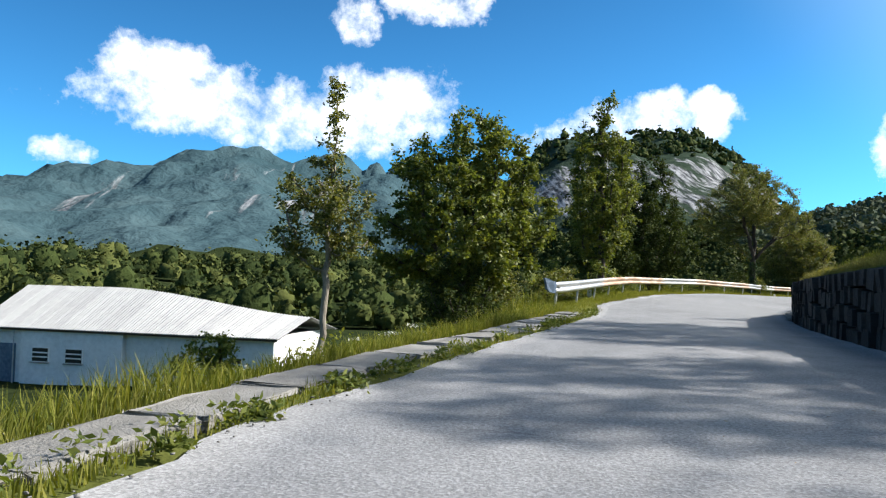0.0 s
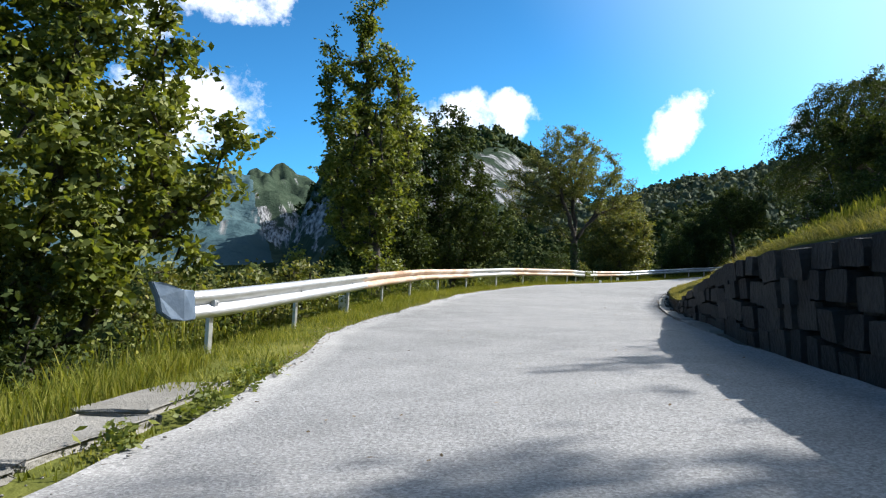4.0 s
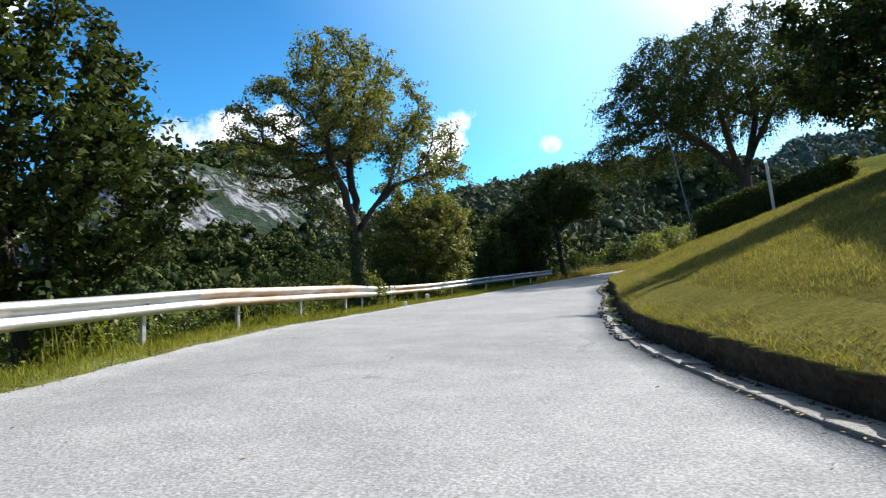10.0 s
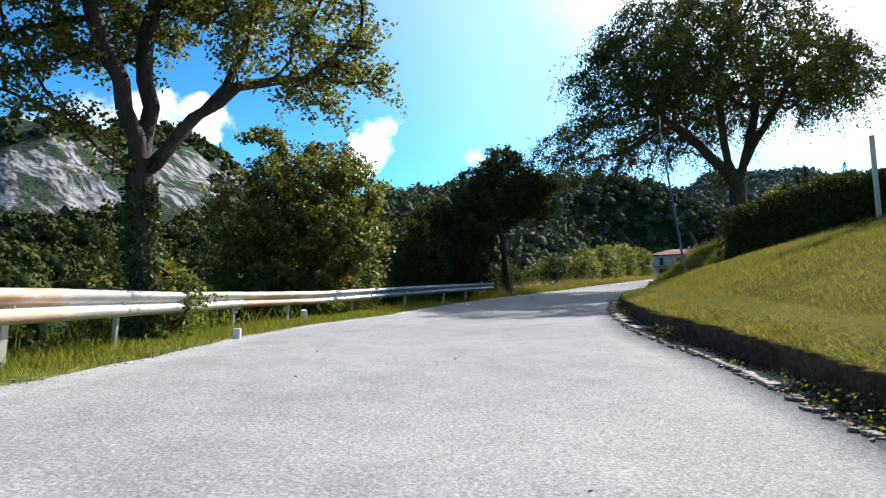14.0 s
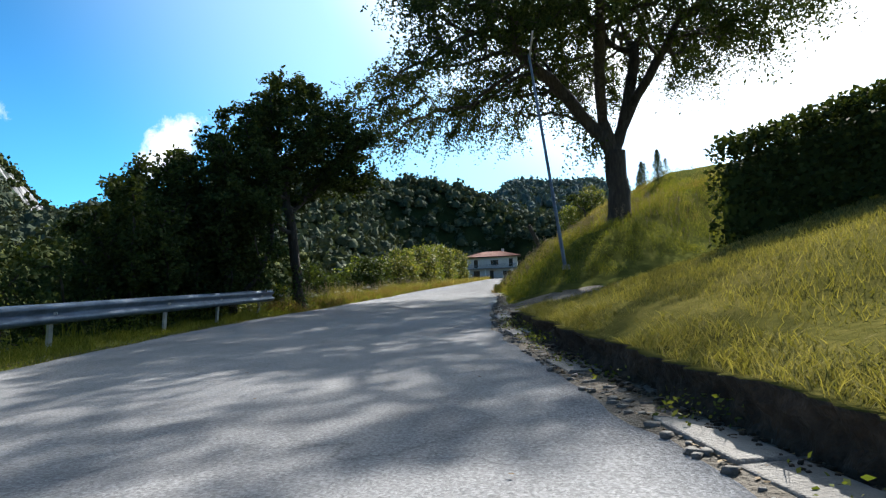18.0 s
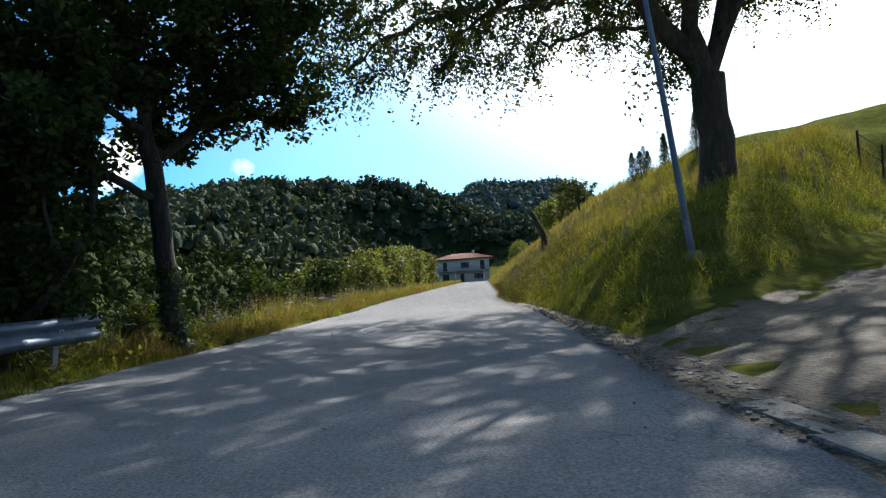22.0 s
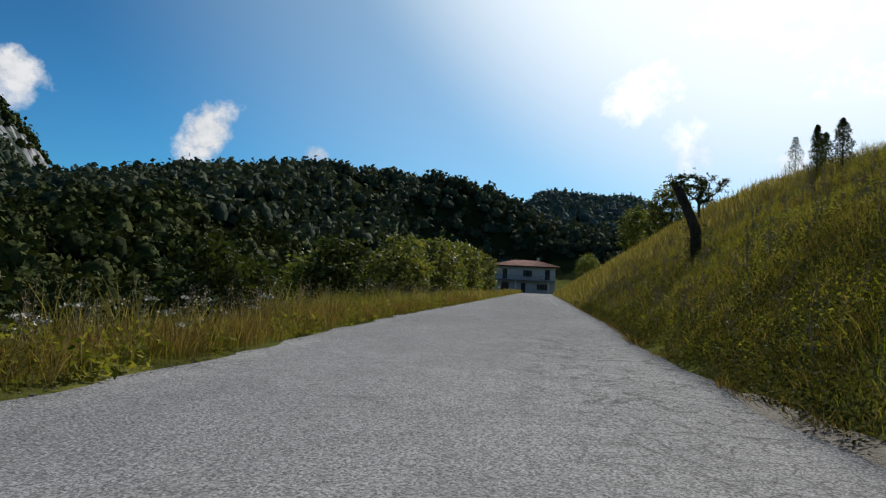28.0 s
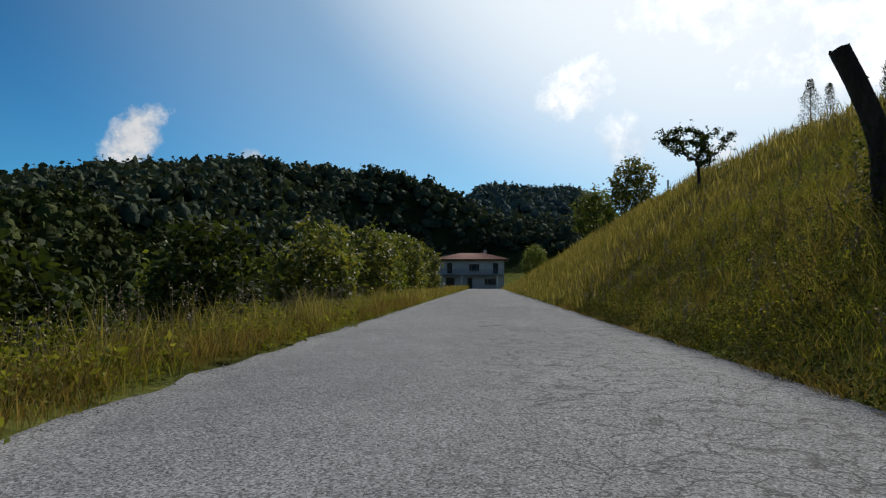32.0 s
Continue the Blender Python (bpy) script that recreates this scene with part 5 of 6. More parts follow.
def face_d(s):
    return edge_right(s) + np.interp(s, (-30, 22, 26, 32), (0.12, 0.15, 0.42, 0.42))


def strip_wall(name, s0, s1, d_of, bottom, top, material, back=1.5, turf=None, step=0.35, rough=0.0):
    """A face along the road with a turfed top behind it, as one mesh with two materials."""
    s = np.arange(s0, s1 + 1e-6, step)
    fall = bank(s, d_of(s))
    zt, zb = top(s) + fall, bottom(s) + fall
    rows = [(d_of(s), zb), (d_of(s) + 0.02, zb * .5 + zt * .5), (d_of(s) + 0.05, zt - 0.02), (d_of(s) + 0.16, zt + 0.02)]
    if rough:
        # a crumbling face, hollow under the overhanging turf
        cut = [(t, rough * (1.5 * noise2(s, 9 * t + 0 * s, .09, 7) + noise2(s, 5 * t + 0 * s, .5, 3)) + .05 * math.sin(t * 3.1)) for t in (0, .2, .4, .6, .8, 1.0)]
        rows = [(d_of(s) + off, zb + (zt - zb) * t) for t, off in cut] + [(d_of(s) - .015 + cut[-1][1], zt + 0.03), rows[-1]]
    q = on_line(s, edge_right(s) + 0.42 + back)
    rows += [(d_of(s) + 0.6, zt * .6 + .4 * (height(q[:, 0], q[:, 1])) + 0.03), (edge_right(s) + 0.42 + back, height(q[:, 0], q[:, 1]) - 0.04)]
    V = np.stack([np.concatenate([on_line(s, d), z[:, None]], 1) for d, z in rows], 1)
    m = V.shape[1]
    i = np.arange(len(s) * m).reshape(len(s), m)
    f = np.stack([i[:-1, :-1], i[1:, :-1], i[1:, 1:], i[:-1, 1:]], -1)
    idx = np.broadcast_to(np.array([0] * (m - 4) + [1] * 3)[None], f.shape[:2])
    me = mesh_from(name, V.reshape(-1, 3), f.reshape(-1, 4), materials=[material, turf or GRASSLAND], mat_index=idx.ravel(), smooth_shade=not rough)
    return new(name, me)


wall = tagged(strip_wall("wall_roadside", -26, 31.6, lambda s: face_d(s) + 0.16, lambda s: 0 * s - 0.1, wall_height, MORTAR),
              "dark retaining wall of large rough stone blocks below the lawn", "wall", kind="structure")
edge = tagged(strip_wall("lawn_edge", 31.5, 74.5, lambda s: edge_right(s) + 0.44 + 0.05 * noise2(s, s * 0, .8, 2), lambda s: 0 * s - 0.08,
                         lambda s: np.interp(s, (31, 32, 60, 72, 74.5), (.34, .28, .30, .24, .03)) + 0.05 * noise2(s, s * 0, .7, 4), EARTH, turf=LAWNLAND, step=0.06, rough=0.09),
              "low earth step at the edge of the lawn", "trim", kind="structure")

# gutter slabs and edging
gutter = thing("gutter", (0, 0, 0), "worn pale concrete gutter slabs beside the road", "gutter", kind="structure")
rg = np.random.default_rng(4)
slabs = []
for k in range(5):
    bm = box((0.98, 0.30, 0.08), bevel=0.012)
    for v in bm.verts:
        v.co += Vector((0, 0, rg.normal(scale=0.006)))
    me = bpy.data.meshes.new("slab")
    bm.to_mesh(me)
    bm.free()
    me.materials.append(CONCRETE)
    slabs.append(me)
for k, s in enumerate(np.arange(25.5, 77, 1.0)):
    if s > 50 and rg.random() < 0.72:
        continue
    x, y, a = along(s, edge_right(s) + 0.26)
    part("slab", slabs[k % 5], gutter, m=pose(x, y, -0.005 + float(bank(s, edge_right(s) + .26)) + rg.normal(scale=.006), float(bank_angle(s)) + rg.normal(scale=1.2), rg.normal(scale=.8), a + rg.normal(scale=.8)))
tagged(new("gutter_bed", ribbon("gutter_bed", 22, 80, lambda s: edge_right(s) + 0.0 * s, lambda s: edge_right(s) + 0.5 + 0 * s, -0.01, DIRT, 0.5, 3)), "packed dirt under the gutter slabs", "gutter", kind="structure")
strip = thing("edge_strip", (0, 0, 0), "broken concrete edging strip beside the road", "edging", kind="structure")
for k, s in enumerate(np.arange(-11, 20.2, 1.3)):
    x, y, a = along(s, -edge_left(s) - 0.62 - 0.04 * math.sin(k))
    bm = box((1.27, 0.62, 0.14), bevel=0.02)
    bmesh.ops.subdivide_edges(bm, edges=bm.edges[:], cuts=1)
    for v in bm.verts:
        v.co += Vector((rg.normal(scale=.012), rg.normal(scale=.02), rg.normal(scale=.008)))
    part("slab", bm, strip, m=pose(x, y, -0.04 + float(bank(s, -edge_left(s) - .6)), rg.normal(scale=.8), rg.normal(scale=.6), a), material=CONCRETE)


shoulder = tagged(new("dirt_shoulder", ribbon("dirt_shoulder", 62, 96, lambda s: edge_right(s) - 0.12 + ragged(s, 12), lambda s: edge_right(s) + 0.5 + 0.4 * np.sin((s - 62) / 34 * np.pi) + ragged(s, 14),
                                              -0.02, DIRT, 0.4, 6, 0.0, 0.045)), "strip of dirt and leaf litter between road and bank", "verge", kind="structure")


# ---- driveway ----
def driveway():
    c = DRIVE
    t = np.gradient(c, axis=0)
    t /= np.linalg.norm(t, axis=1)[:, None]
    n = np.stack([t[:, 1], -t[:, 0]], 1)
    w = np.linspace(1, 0, len(c))[:, None] ** 2 * 1.3 + 2.1
    o = np.linspace(-1, 1, 9)
    p = c[:, None] + n[:, None] * (o[None, :] * w)[..., None]
    z = height(p[..., 0], p[..., 1]) + 0.03 - 0.12 * np.abs(o)[None] ** 6
    v = np.concatenate([p, z[..., None]], -1)
    i = np.arange(v.shape[0] * 9).reshape(-1, 9)
    f = np.stack([i[:-1, :-1], i[:-1, 1:], i[1:, 1:], i[1:, :-1]], -1).reshape(-1, 4)
    tagged(new("driveway", mesh_from("driveway", v.reshape(-1, 3), f, DIRT, True)), "rough grey dirt driveway climbing from the road", "driveway", kind="structure")


driveway()


# ---- buildings ----
def window(parent, at, rz, w, h, shutters=False, bars=0):
    wn = part("window", box((w + .14, .10, h + .14), bevel=.01), parent, "framed window", pose(*at, 0, 0, rz), PALEPAINT)
    part("pane", box((w, .03, h), (0, -.055, 0)), wn, "dark glass pane", material=GLASS_DARK)
    for k in range(bars):
        part("bar", box((w, .03, .10), (0, -.085, h * ((k + 1) / (bars + 1) - .5)), .004), wn, material=WHITEWASH)
    if shutters:
        for sgn in (-1, 1):
            part("shutter", box((w * .5, .04, h), (sgn * (w * .77), -.07, 0), .008), wn, "dark wooden shutter", material=DARKWOOD)
    part("sill", box((w + .3, .2, .06), (0, -.08, -h / 2 - .1), .008), wn, material=CONCRETE)
    return wn


def barn():
    a, b = np.array((-36.0, 55.2)), np.array((-11.9, 49.6))
    L = float(np.linalg.norm(b - a))
    rz = math.degrees(math.atan2(*(b - a)[::-1]))
    base, wall_h = -7.9, 4.35
    ob = thing("barn", (*a, base), "long low whitewashed barn with a pale corrugated roof", "barn", rz=rz)
    D = 9.0
    part("front_wall", box((L, .35, wall_h), (L / 2, .17, wall_h / 2)), ob, material=WHITEWASH)
    part("back_wall", box((L, .35, wall_h), (L / 2, D, wall_h / 2)), ob, material=WHITEWASH)
    for x in (.17, L - .17):
        part("end_wall", box((.34, D - .36, wall_h), (x, D / 2 + .08, wall_h / 2)), ob, material=WHITEWASH)
    part("wall_bay", box((9.0, .5, wall_h - .25), (8.2, -.25, wall_h / 2 - .12), .02), ob, "projecting white wall", material=WHITEWASH)
    # the roof: two slopes of corrugated sheets, the ridge sinking towards one end
    n = 26
    for side in (0, 1):
        for k in range(n):
            x0, x1 = -0.6 + (L + 1.4) * k / n, -0.6 + (L + 1.4) * (k + 1) / n + .05
            bm = bmesh.new()
            m = 9
            rows = []
            for x in np.linspace(x0, x1, m):
                ridge = wall_h + 3.1 - 1.9 * smooth((x - 8) / (L - 6))
                cz = 0.035 * math.cos((x - x0) / (x1 - x0) * 2 * math.pi * 4)
                e = (x, -.8, wall_h - .05 + cz) if side == 0 else (x, D + .8, wall_h - .05 + cz)
                rows.append((bm.verts.new(e), bm.verts.new((x, D / 2, ridge + cz))))
            for r0_, r1_ in zip(rows[:-1], rows[1:]):
                bm.faces.new((r0_[0], r1_[0], r1_[1], r0_[1]) if side == 0 else (r1_[0], r0_[0], r0_[1], r1_[1]))
            ext = bmesh.ops.extrude_face_region(bm, geom=bm.faces[:])
            bmesh.ops.translate(bm, verts=[v for v in ext["geom"] if isinstance(v, bmesh.types.BMVert)], vec=(0, 0, .02 + .006 * (k % 2)))
            part("roof_sheet", bm, ob, material=SHEETROOF)
    part("fascia", box((L + 1.2, .05, .16), (L / 2, -.74, wall_h - .16), .01), ob, "weathered eaves board", material=DARKWOOD)
    part("downpipe", rod(.05, .05, wall_h - .2, 8, (3.1, -.56, 0)), ob, material=GALV)
    for x in (5.6, 8.6):
        window(ob, (x, -.53, 2.3), 0, 1.4, 1.0, bars=2)
    for x in (19.4, 21.8):
        window(ob, (x, -.06, 2.3), 0, 1.0, .8, bars=1)
    part("barn_door", box((2.4, .08, 3.0), (1.6, -.04, 1.5), .01), ob, "dark blue wooden door", material=BLUESTEEL)


barn()


def tiled_roof(ob, w, d, z, rise, over=0.7, courses=9, per=16):
    """A hipped roof of clay tiles in overlapping courses."""
    hip = min(w, d) / 2 + over
    x0, x1, y0, y1 = -w / 2 - over, w / 2 + over, -d / 2 - over, d / 2 + over
    part("roof_deck", box((w + 2 * over, d + 2 * over, .14), (0, 0, z - .03), .02), ob, "brown eaves boards", material=DARKWOOD)
    for side in range(4):
        for k in range(courses):
            t0, t1 = k / courses, (k + 1.18) / courses
            bm = bmesh.new()

            def edge_at(t, lift):
                i = t * hip * .98
                zz = z + .05 + rise * t + lift
                return ((x0 + i, y0 + i, zz), (x1 - i, y0 + i, zz), (x1 - i, y1 - i, zz), (x0 + i, y1 - i, zz))
            lo, up = edge_at(t0, .07), edge_at(min(t1, 1.0), .02)
            a, b, c, e = lo[side], lo[(side + 1) % 4], up[(side + 1) % 4], up[side]
            ln = (Vector(b) - Vector(a)).length
            m = max(4, int(ln / .28)) * 2
            pts = []
            for q in range(m + 1):
                t = q / m
                wv = Vector((0, 0, .035 * (q % 2)))
                pts.append((bm.verts.new(Vector(a).lerp(Vector(b), t) + wv), bm.verts.new(Vector(e).lerp(Vector(c), t) + wv)))
            for p, q in zip(pts[:-1], pts[1:]):
                bm.faces.new((p[0], q[0], q[1], p[1]))
            ext = bmesh.ops.extrude_face_region(bm, geom=bm.faces[:])
            bmesh.ops.translate(bm, verts=[v for v in ext["geom"] if isinstance(v, bmesh.types.BMVert)], vec=(0, 0, .03))
            part("tile_course", bm, ob, material=TILE)


def far_house():
    x, y = 181.6, 138.9
    a = along(228, 0)[2]
    ob = thing("farmhouse", (x, y, -.15), "two-storey pale farmhouse with a red tiled roof at the road's end", "house", rz=a - 90)
    w, d, h = 12.4, 8.0, 5.5
    f = -d / 2
    for nm, sz, at in (("front_wall", (w, .4, h), (0, f + .2, h / 2)), ("back_wall", (w, .4, h), (0, d / 2 - .2, h / 2)),
                       ("side_wall", (.4, d - .82, h), (-w / 2 + .2, 0, h / 2)), ("side_wall", (.4, d - .82, h), (w / 2 - .2, 0, h / 2))):
        part(nm, box(sz, at), ob, material=PLASTER)
    tiled_roof(ob, w, d, h, 1.35, .9, 7)
    for xx in (-4.0, 4.6):
        window(ob, (xx, f - .04, 3.95), 0, 1.0, 2.0, False)
    window(ob, (.6, f - .04, 4.1), 0, .9, 1.3, True)
    for xx in (-3.9, -.2):
        part("front_door", box((1.5 if xx < -1 else .9, .1, 2.1), (xx, f - .05, 1.1), .02), ob, "dark wooden door", material=DARKWOOD)
    window(ob, (3.6, f - .04, 1.45), 0, 1.0, 1.1, True)
    part("pillar", box((.3, .3, 2.55), (-1.7, f - .95, 1.28), .02), ob, material=WHITEWASH)
    part("pillar", box((.3, .3, 2.55), (-5.6, f - .95, 1.28), .02), ob, material=WHITEWASH)
    part("pillar", box((.3, .3, 2.55), (4.9, f - .95, 1.28), .02), ob, material=WHITEWASH)
    bal = part("balcony", box((12.0, 1.15, .2), (0, f - .58, 2.65), .02), ob, "long balcony with a grey-blue railing", material=CONCRETE)
    for k in range(40):
        part("baluster", box((.035, .035, .85), (-5.85 + k * .3, f - 1.1, 3.17)), bal, material=BLUESTEEL)
    part("handrail", box((12.0, .07, .06), (0, f - 1.1, 3.62), .01), bal, material=BLUESTEEL)
    part("chimney", box((.6, .6, 1.2), (2.6, .8, h + 1.5), .02), ob, material=PLASTER)


far_house()


def bank_house():
    z = height_at(33.5, 31.5) - .6
    ob = thing("villa", (32.8, 32.5, z), "white villa with wide brown eaves above the bank", "house", rz=-52)
    w, d, h = 10.0, 10.5, 12.8 - z
    for nm, sz, at in (("front_wall", (w, .4, h), (w / 2, .2, h / 2)), ("back_wall", (w, .4, h), (w / 2, d - .2, h / 2)),
                       ("side_wall", (.4, d - .82, h), (.2, d / 2, h / 2)), ("side_wall", (.4, d - .82, h), (w - .2, d / 2, h / 2))):
        part(nm, box(sz, at), ob, material=WHITEWASH)
    roof = thing("roof", (w / 2, d / 2, 0), "", "")
    roof.parent = ob
    for key in ("label", "category"):
        if key in roof:
            del roof[key]
    tiled_roof(roof, w, d, h, 2.9, .7, 8)
    for xx, zz in ((2.2, h - 2.0), (6.2, h - 2.0), (2.2, h - 4.8), (6.2, h - 4.8)):
        if zz > 1.2:
            window(ob, (xx, -.05, zz), 0, 1.1, 1.5, True)


bank_house()


# ---- poles, stakes, stump ----
lp = thing("lamp_pole", (52.35, 60.3, height_at(52.35, 60.3)), "slender grey steel lamp pole leaning on the bank", "lamp pole")
lean = Matrix.Rotation(radians(-8), 4, Vector((math.sin(radians(-60)), math.cos(radians(-60)), 0)).cross(Vector((0, 0, 1))))
part("pole", rod(.065, .04, 7.6, 14, (0, 0, -.2), lean), lp, material=BLUESTEEL)
part("base_collar", rod(.16, .13, .18, 14, (0, 0, -.05), bevel=.015), lp, "concrete footing", material=CONCRETE)
part("arm", rod(.035, .03, 1.4, 10, (lean @ Vector((0, 0, 7.35))), Matrix.Rotation(radians(75), 4, Vector((.5, -.8, 0)))), lp, material=GALV)


def stake(x, y, h, lean_x, lean_y, r=.045, z=None):
    ob = tagged(part("stake", box((r * 1.7, r * 1.7, h + .3), (0, 0, h / 2 - .15), .008), None, m=pose(x, y, height_at(x, y) if z is None else z, lean_x, lean_y, 25), material=PALEPAINT),
                "white painted wooden stake standing in the grass", "stake", "white stakes on the bank")
    return ob


for x, y, h, lx, ly in ((22.0, 27.3, 1.25, 2, -3), (40.9, 47.8, 2.2, -2, -3), (150, 94, 5.0, 0, -2)):
    stake(x, y, h, lx, ly, .05 if h < 2 else .07 if h < 3 else .12)

sx, sy = 76.35, 73.3
sz = height_at(sx, sy)
ax = [Vector((0, 0, -.3)), Vector((.02, 0, .5)), Vector((0, .02, 1.0)), Vector((-.1, .14, 1.4)), Vector((-.24, .33, 1.9)), Vector((-.38, .52, 2.4))]
bm = bmesh.new()
rings = []
for k, c in enumerate(ax):
    d = ((ax[min(k + 1, 5)] - ax[max(k - 1, 0)]).normalized()).to_track_quat("Z", "Y").to_matrix()
    rings.append([bm.verts.new(c + d @ Vector((math.cos(q * .449), math.sin(q * .449), 0)) * (.20 - .012 * k + .03 * noise.noise(Vector((q * .8, k * 1.7, 3))))) for q in range(14)])
for a, b in zip(rings[:-1], rings[1:]):
    for q in range(14):
        bm.faces.new((a[q], a[(q + 1) % 14], b[(q + 1) % 14], b[q]))
bm.faces.new(rings[-1])
for v in rings[-1]:
    v.co += Vector((0, 0, .06 * noise.noise(v.co * 9)))
dead = thing("dead_trunk", (sx, sy, sz), "dark broken dead trunk leaning out of the bank", "tree stump")
part("stem", bm, dead, material=BARK)
rs = np.random.default_rng(77)
iv = rs.normal(scale=(.2, .2, .5), size=(700, 3)) + (0, 0, .45)
lv, lf = leaves_at(rs, iv[iv[:, 2] > 0], .08)
part("ivy", mesh_from("ivy", lv, lf, LEAF_DARK), dead, "ivy round its foot")

def conifer(x, y, r, h, seed):
    rng = np.random.default_rng(seed)
    ob = thing("cypress", foot(x, y), "small dark upright conifer on the crest of the bank", "tree", "conifers on the crest")
    n = 3600
    z = rng.random(n) ** .8
    rr = r * (np.clip(1 - z, 0, 1) ** .6 * .95 + .05) * np.sqrt(rng.random(n)) * (1 + .18 * np.sin(z * 21 + seed)) * (1 + .3 * np.sin(rng.random(n)))
    a = rng.random(n) * 6.283
    p = np.stack([rr * np.cos(a), rr * np.sin(a), .12 + z * h], 1)
    v, f = leaves_at(rng, p, .085, -.35, aspect=.4)
    part("trunk", rod(.05, .012, h * .95, 8), ob, material=BARK)
    part("crown", mesh_from("crown", v, f, LEAF_DARK), ob)


for k, (x, y, r, h) in enumerate(((85.4, 68.3, .40, 2.25), (79.2, 65.1, .42, 2.3), (88.0, 70.6, .55, 2.2), (91.0, 72.0, .45, 2.4), (97.5, 72.5, .5, 2.2))):
    conifer(x, y, r, h, 140 + k)
for k, (x, y, r, h) in enumerate(((110.5, 76.2, .9, 4.0), (116.5, 75.4, .8, 4.6))):
    conifer(x, y, r, h, 150 + k)
tree("hawthorn", foot(105.2, 81.6), [(0, 0, 0), (.2, 0, .9)], [(0.1, 0, 3.0, 2.3, 2.3, 1.2), (-1.2, .8, 3.2, 1.4, 1.4, 1.0)], .10, "low spreading thorn tree on the crest of the bank", LEAF_DARK, BARK, 150, .16, 3000, .22, 160, .35)


# ---- hedge ----
def hedge(a, b, w, h, seed):
    rng = np.random.default_rng(seed)
    a, b = np.array(a, float), np.array(b, float)
    L = np.linalg.norm(b - a)
    u = (b - a) / L
    nrm = np.array([u[1], -u[0]])
    n = int(7000 * L * h / 4)
    t, o, zz = rng.random(n) * L, rng.uniform(-1, 1, n), rng.random(n)
    shell = rng.random(n)
    face = shell < .75
    o = np.where(face & (rng.random(n) < .55), np.sign(o) * (0.85 + .2 * rng.random(n)), o)
    zz = np.where(face & (np.abs(o) < .85), 0.9 + .16 * rng.random(n), zz)
    lump = 1 + .25 * noise2(t, zz * h, .8, 3)
    xy = a + u * t[:, None] + nrm * (o * w / 2 * lump)[:, None]
    z = height(xy[:, 0], xy[:, 1]) + zz * h * (1 - .42 * t / L) * (1 + .2 * noise2(t, t * 0, 1.1, 5))
    lv, lf = leaves_at(rng, np.concatenate([xy, z[:, None]], 1), .10, .0, aspect=.7)
    m = (a + b) / 2
    ob = thing("hedge", (m[0], m[1], height_at(*m)), "dark clipped garden hedge along the top of the lawn", "hedge")
    lv -= (m[0], m[1], height_at(*m))
    part("foliage", mesh_from("foliage", lv, lf, LEAF_DARK), ob)
    k = max(4, int(L / .5))
    q = a + u * np.linspace(.15, L - .15, k)[:, None]
    rows = []
    for off, up in ((-.36, .05), (-.40, .7), (-.2, .86), (.2, .86), (.40, .7), (.36, .05)):
        e = q + nrm * off * w
        rows.append(np.concatenate([e - m, (height(e[:, 0], e[:, 1]) + up * h * (1 - .42 * np.linspace(0, 1, k)) * (1 + .12 * noise2(q[:, 0], q[:, 1], .9, 3)) - height_at(*m))[:, None]], 1))
    i = np.arange(6 * k).reshape(6, k)
    part("twig_mass", mesh_from("twig_mass", np.concatenate(rows), np.stack([i[:-1, :-1], i[:-1, 1:], i[1:, 1:], i[1:, :-1]], -1).reshape(-1, 4), LEAF_DARK), ob)
    for k in range(int(L / .8)):
        p = a + u * (k + .5) * .8 + nrm * rng.uniform(-.15, .15)
        part("stem", rod(.03, .015, h * .45, 6, (p[0] - m[0], p[1] - m[1], height_at(*p) - height_at(*m) - .1)), ob, material=BARK)


hedge((43.0, 53.0), (41.5, 45.0), 1.4, 1.7, 5)


# ---- wall stones ----
rw = np.random.default_rng(12)
stones = []
for k in range(8):
    bm = box((1, 1, 1), bevel=0.0)
    bmesh.ops.subdivide_edges(bm, edges=bm.edges[:], cuts=2, use_grid_fill=True)
    for v in bm.verts:
        c = v.co
        e = Vector((max(abs(c.x), abs(c.z)), 0, 0)).x
        c.x *= 0.98 - 0.05 * (abs(c.z) > .4)
        c.z *= 0.98 - 0.04 * (abs(c.x) > .4)
        if c.y < -.3:
            c.y += 0.10 * (max(abs(c.x), abs(c.z)) > .4) + rw.normal(scale=.05)
        c.x += rw.normal(scale=.012)
        c.z += rw.normal(scale=.012)
    me = bpy.data.meshes.new("stone")
    bm.to_mesh(me)
    bm.free()
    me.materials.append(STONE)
    stones.append(me)
made = 0
for row in range(4):
    s = -3.0 + 0.3 * (row % 2)
    while s < 31.3 and made < 300:
        w = float(rw.uniform(.26, .72))
        m_ = s + w / 2
        top_ = float(wall_height(m_)) - .02
        lo, hi = (float(np.clip((row + k) / 4 + (.05 * math.sin(m_ * 2.1 + row) if 0 < row + k < 4 else 0), 0, 1)) * top_ for k in (0, 1))
        slope = math.degrees(math.atan(float(wall_height(m_ + .3) - wall_height(m_ - .3)) / .6 * (row + .5) / 4))
        x, y, a = along(m_, face_d(m_) + .14 + float(rw.uniform(-.05, .03)))
        part("stone", stones[int(rw.integers(0, 8))], wall,
             m=pose(x, y, (lo + hi) / 2 - .04 + float(bank(m_, face_d(m_))), float(rw.normal(scale=2.5)), float(rw.normal(scale=1.6)) - slope, a + float(rw.normal(scale=2))) @ Matrix.Diagonal((w - float(rw.uniform(.0, .05)), .3, hi - lo - .012, 1)))
        made += 1
        s += w


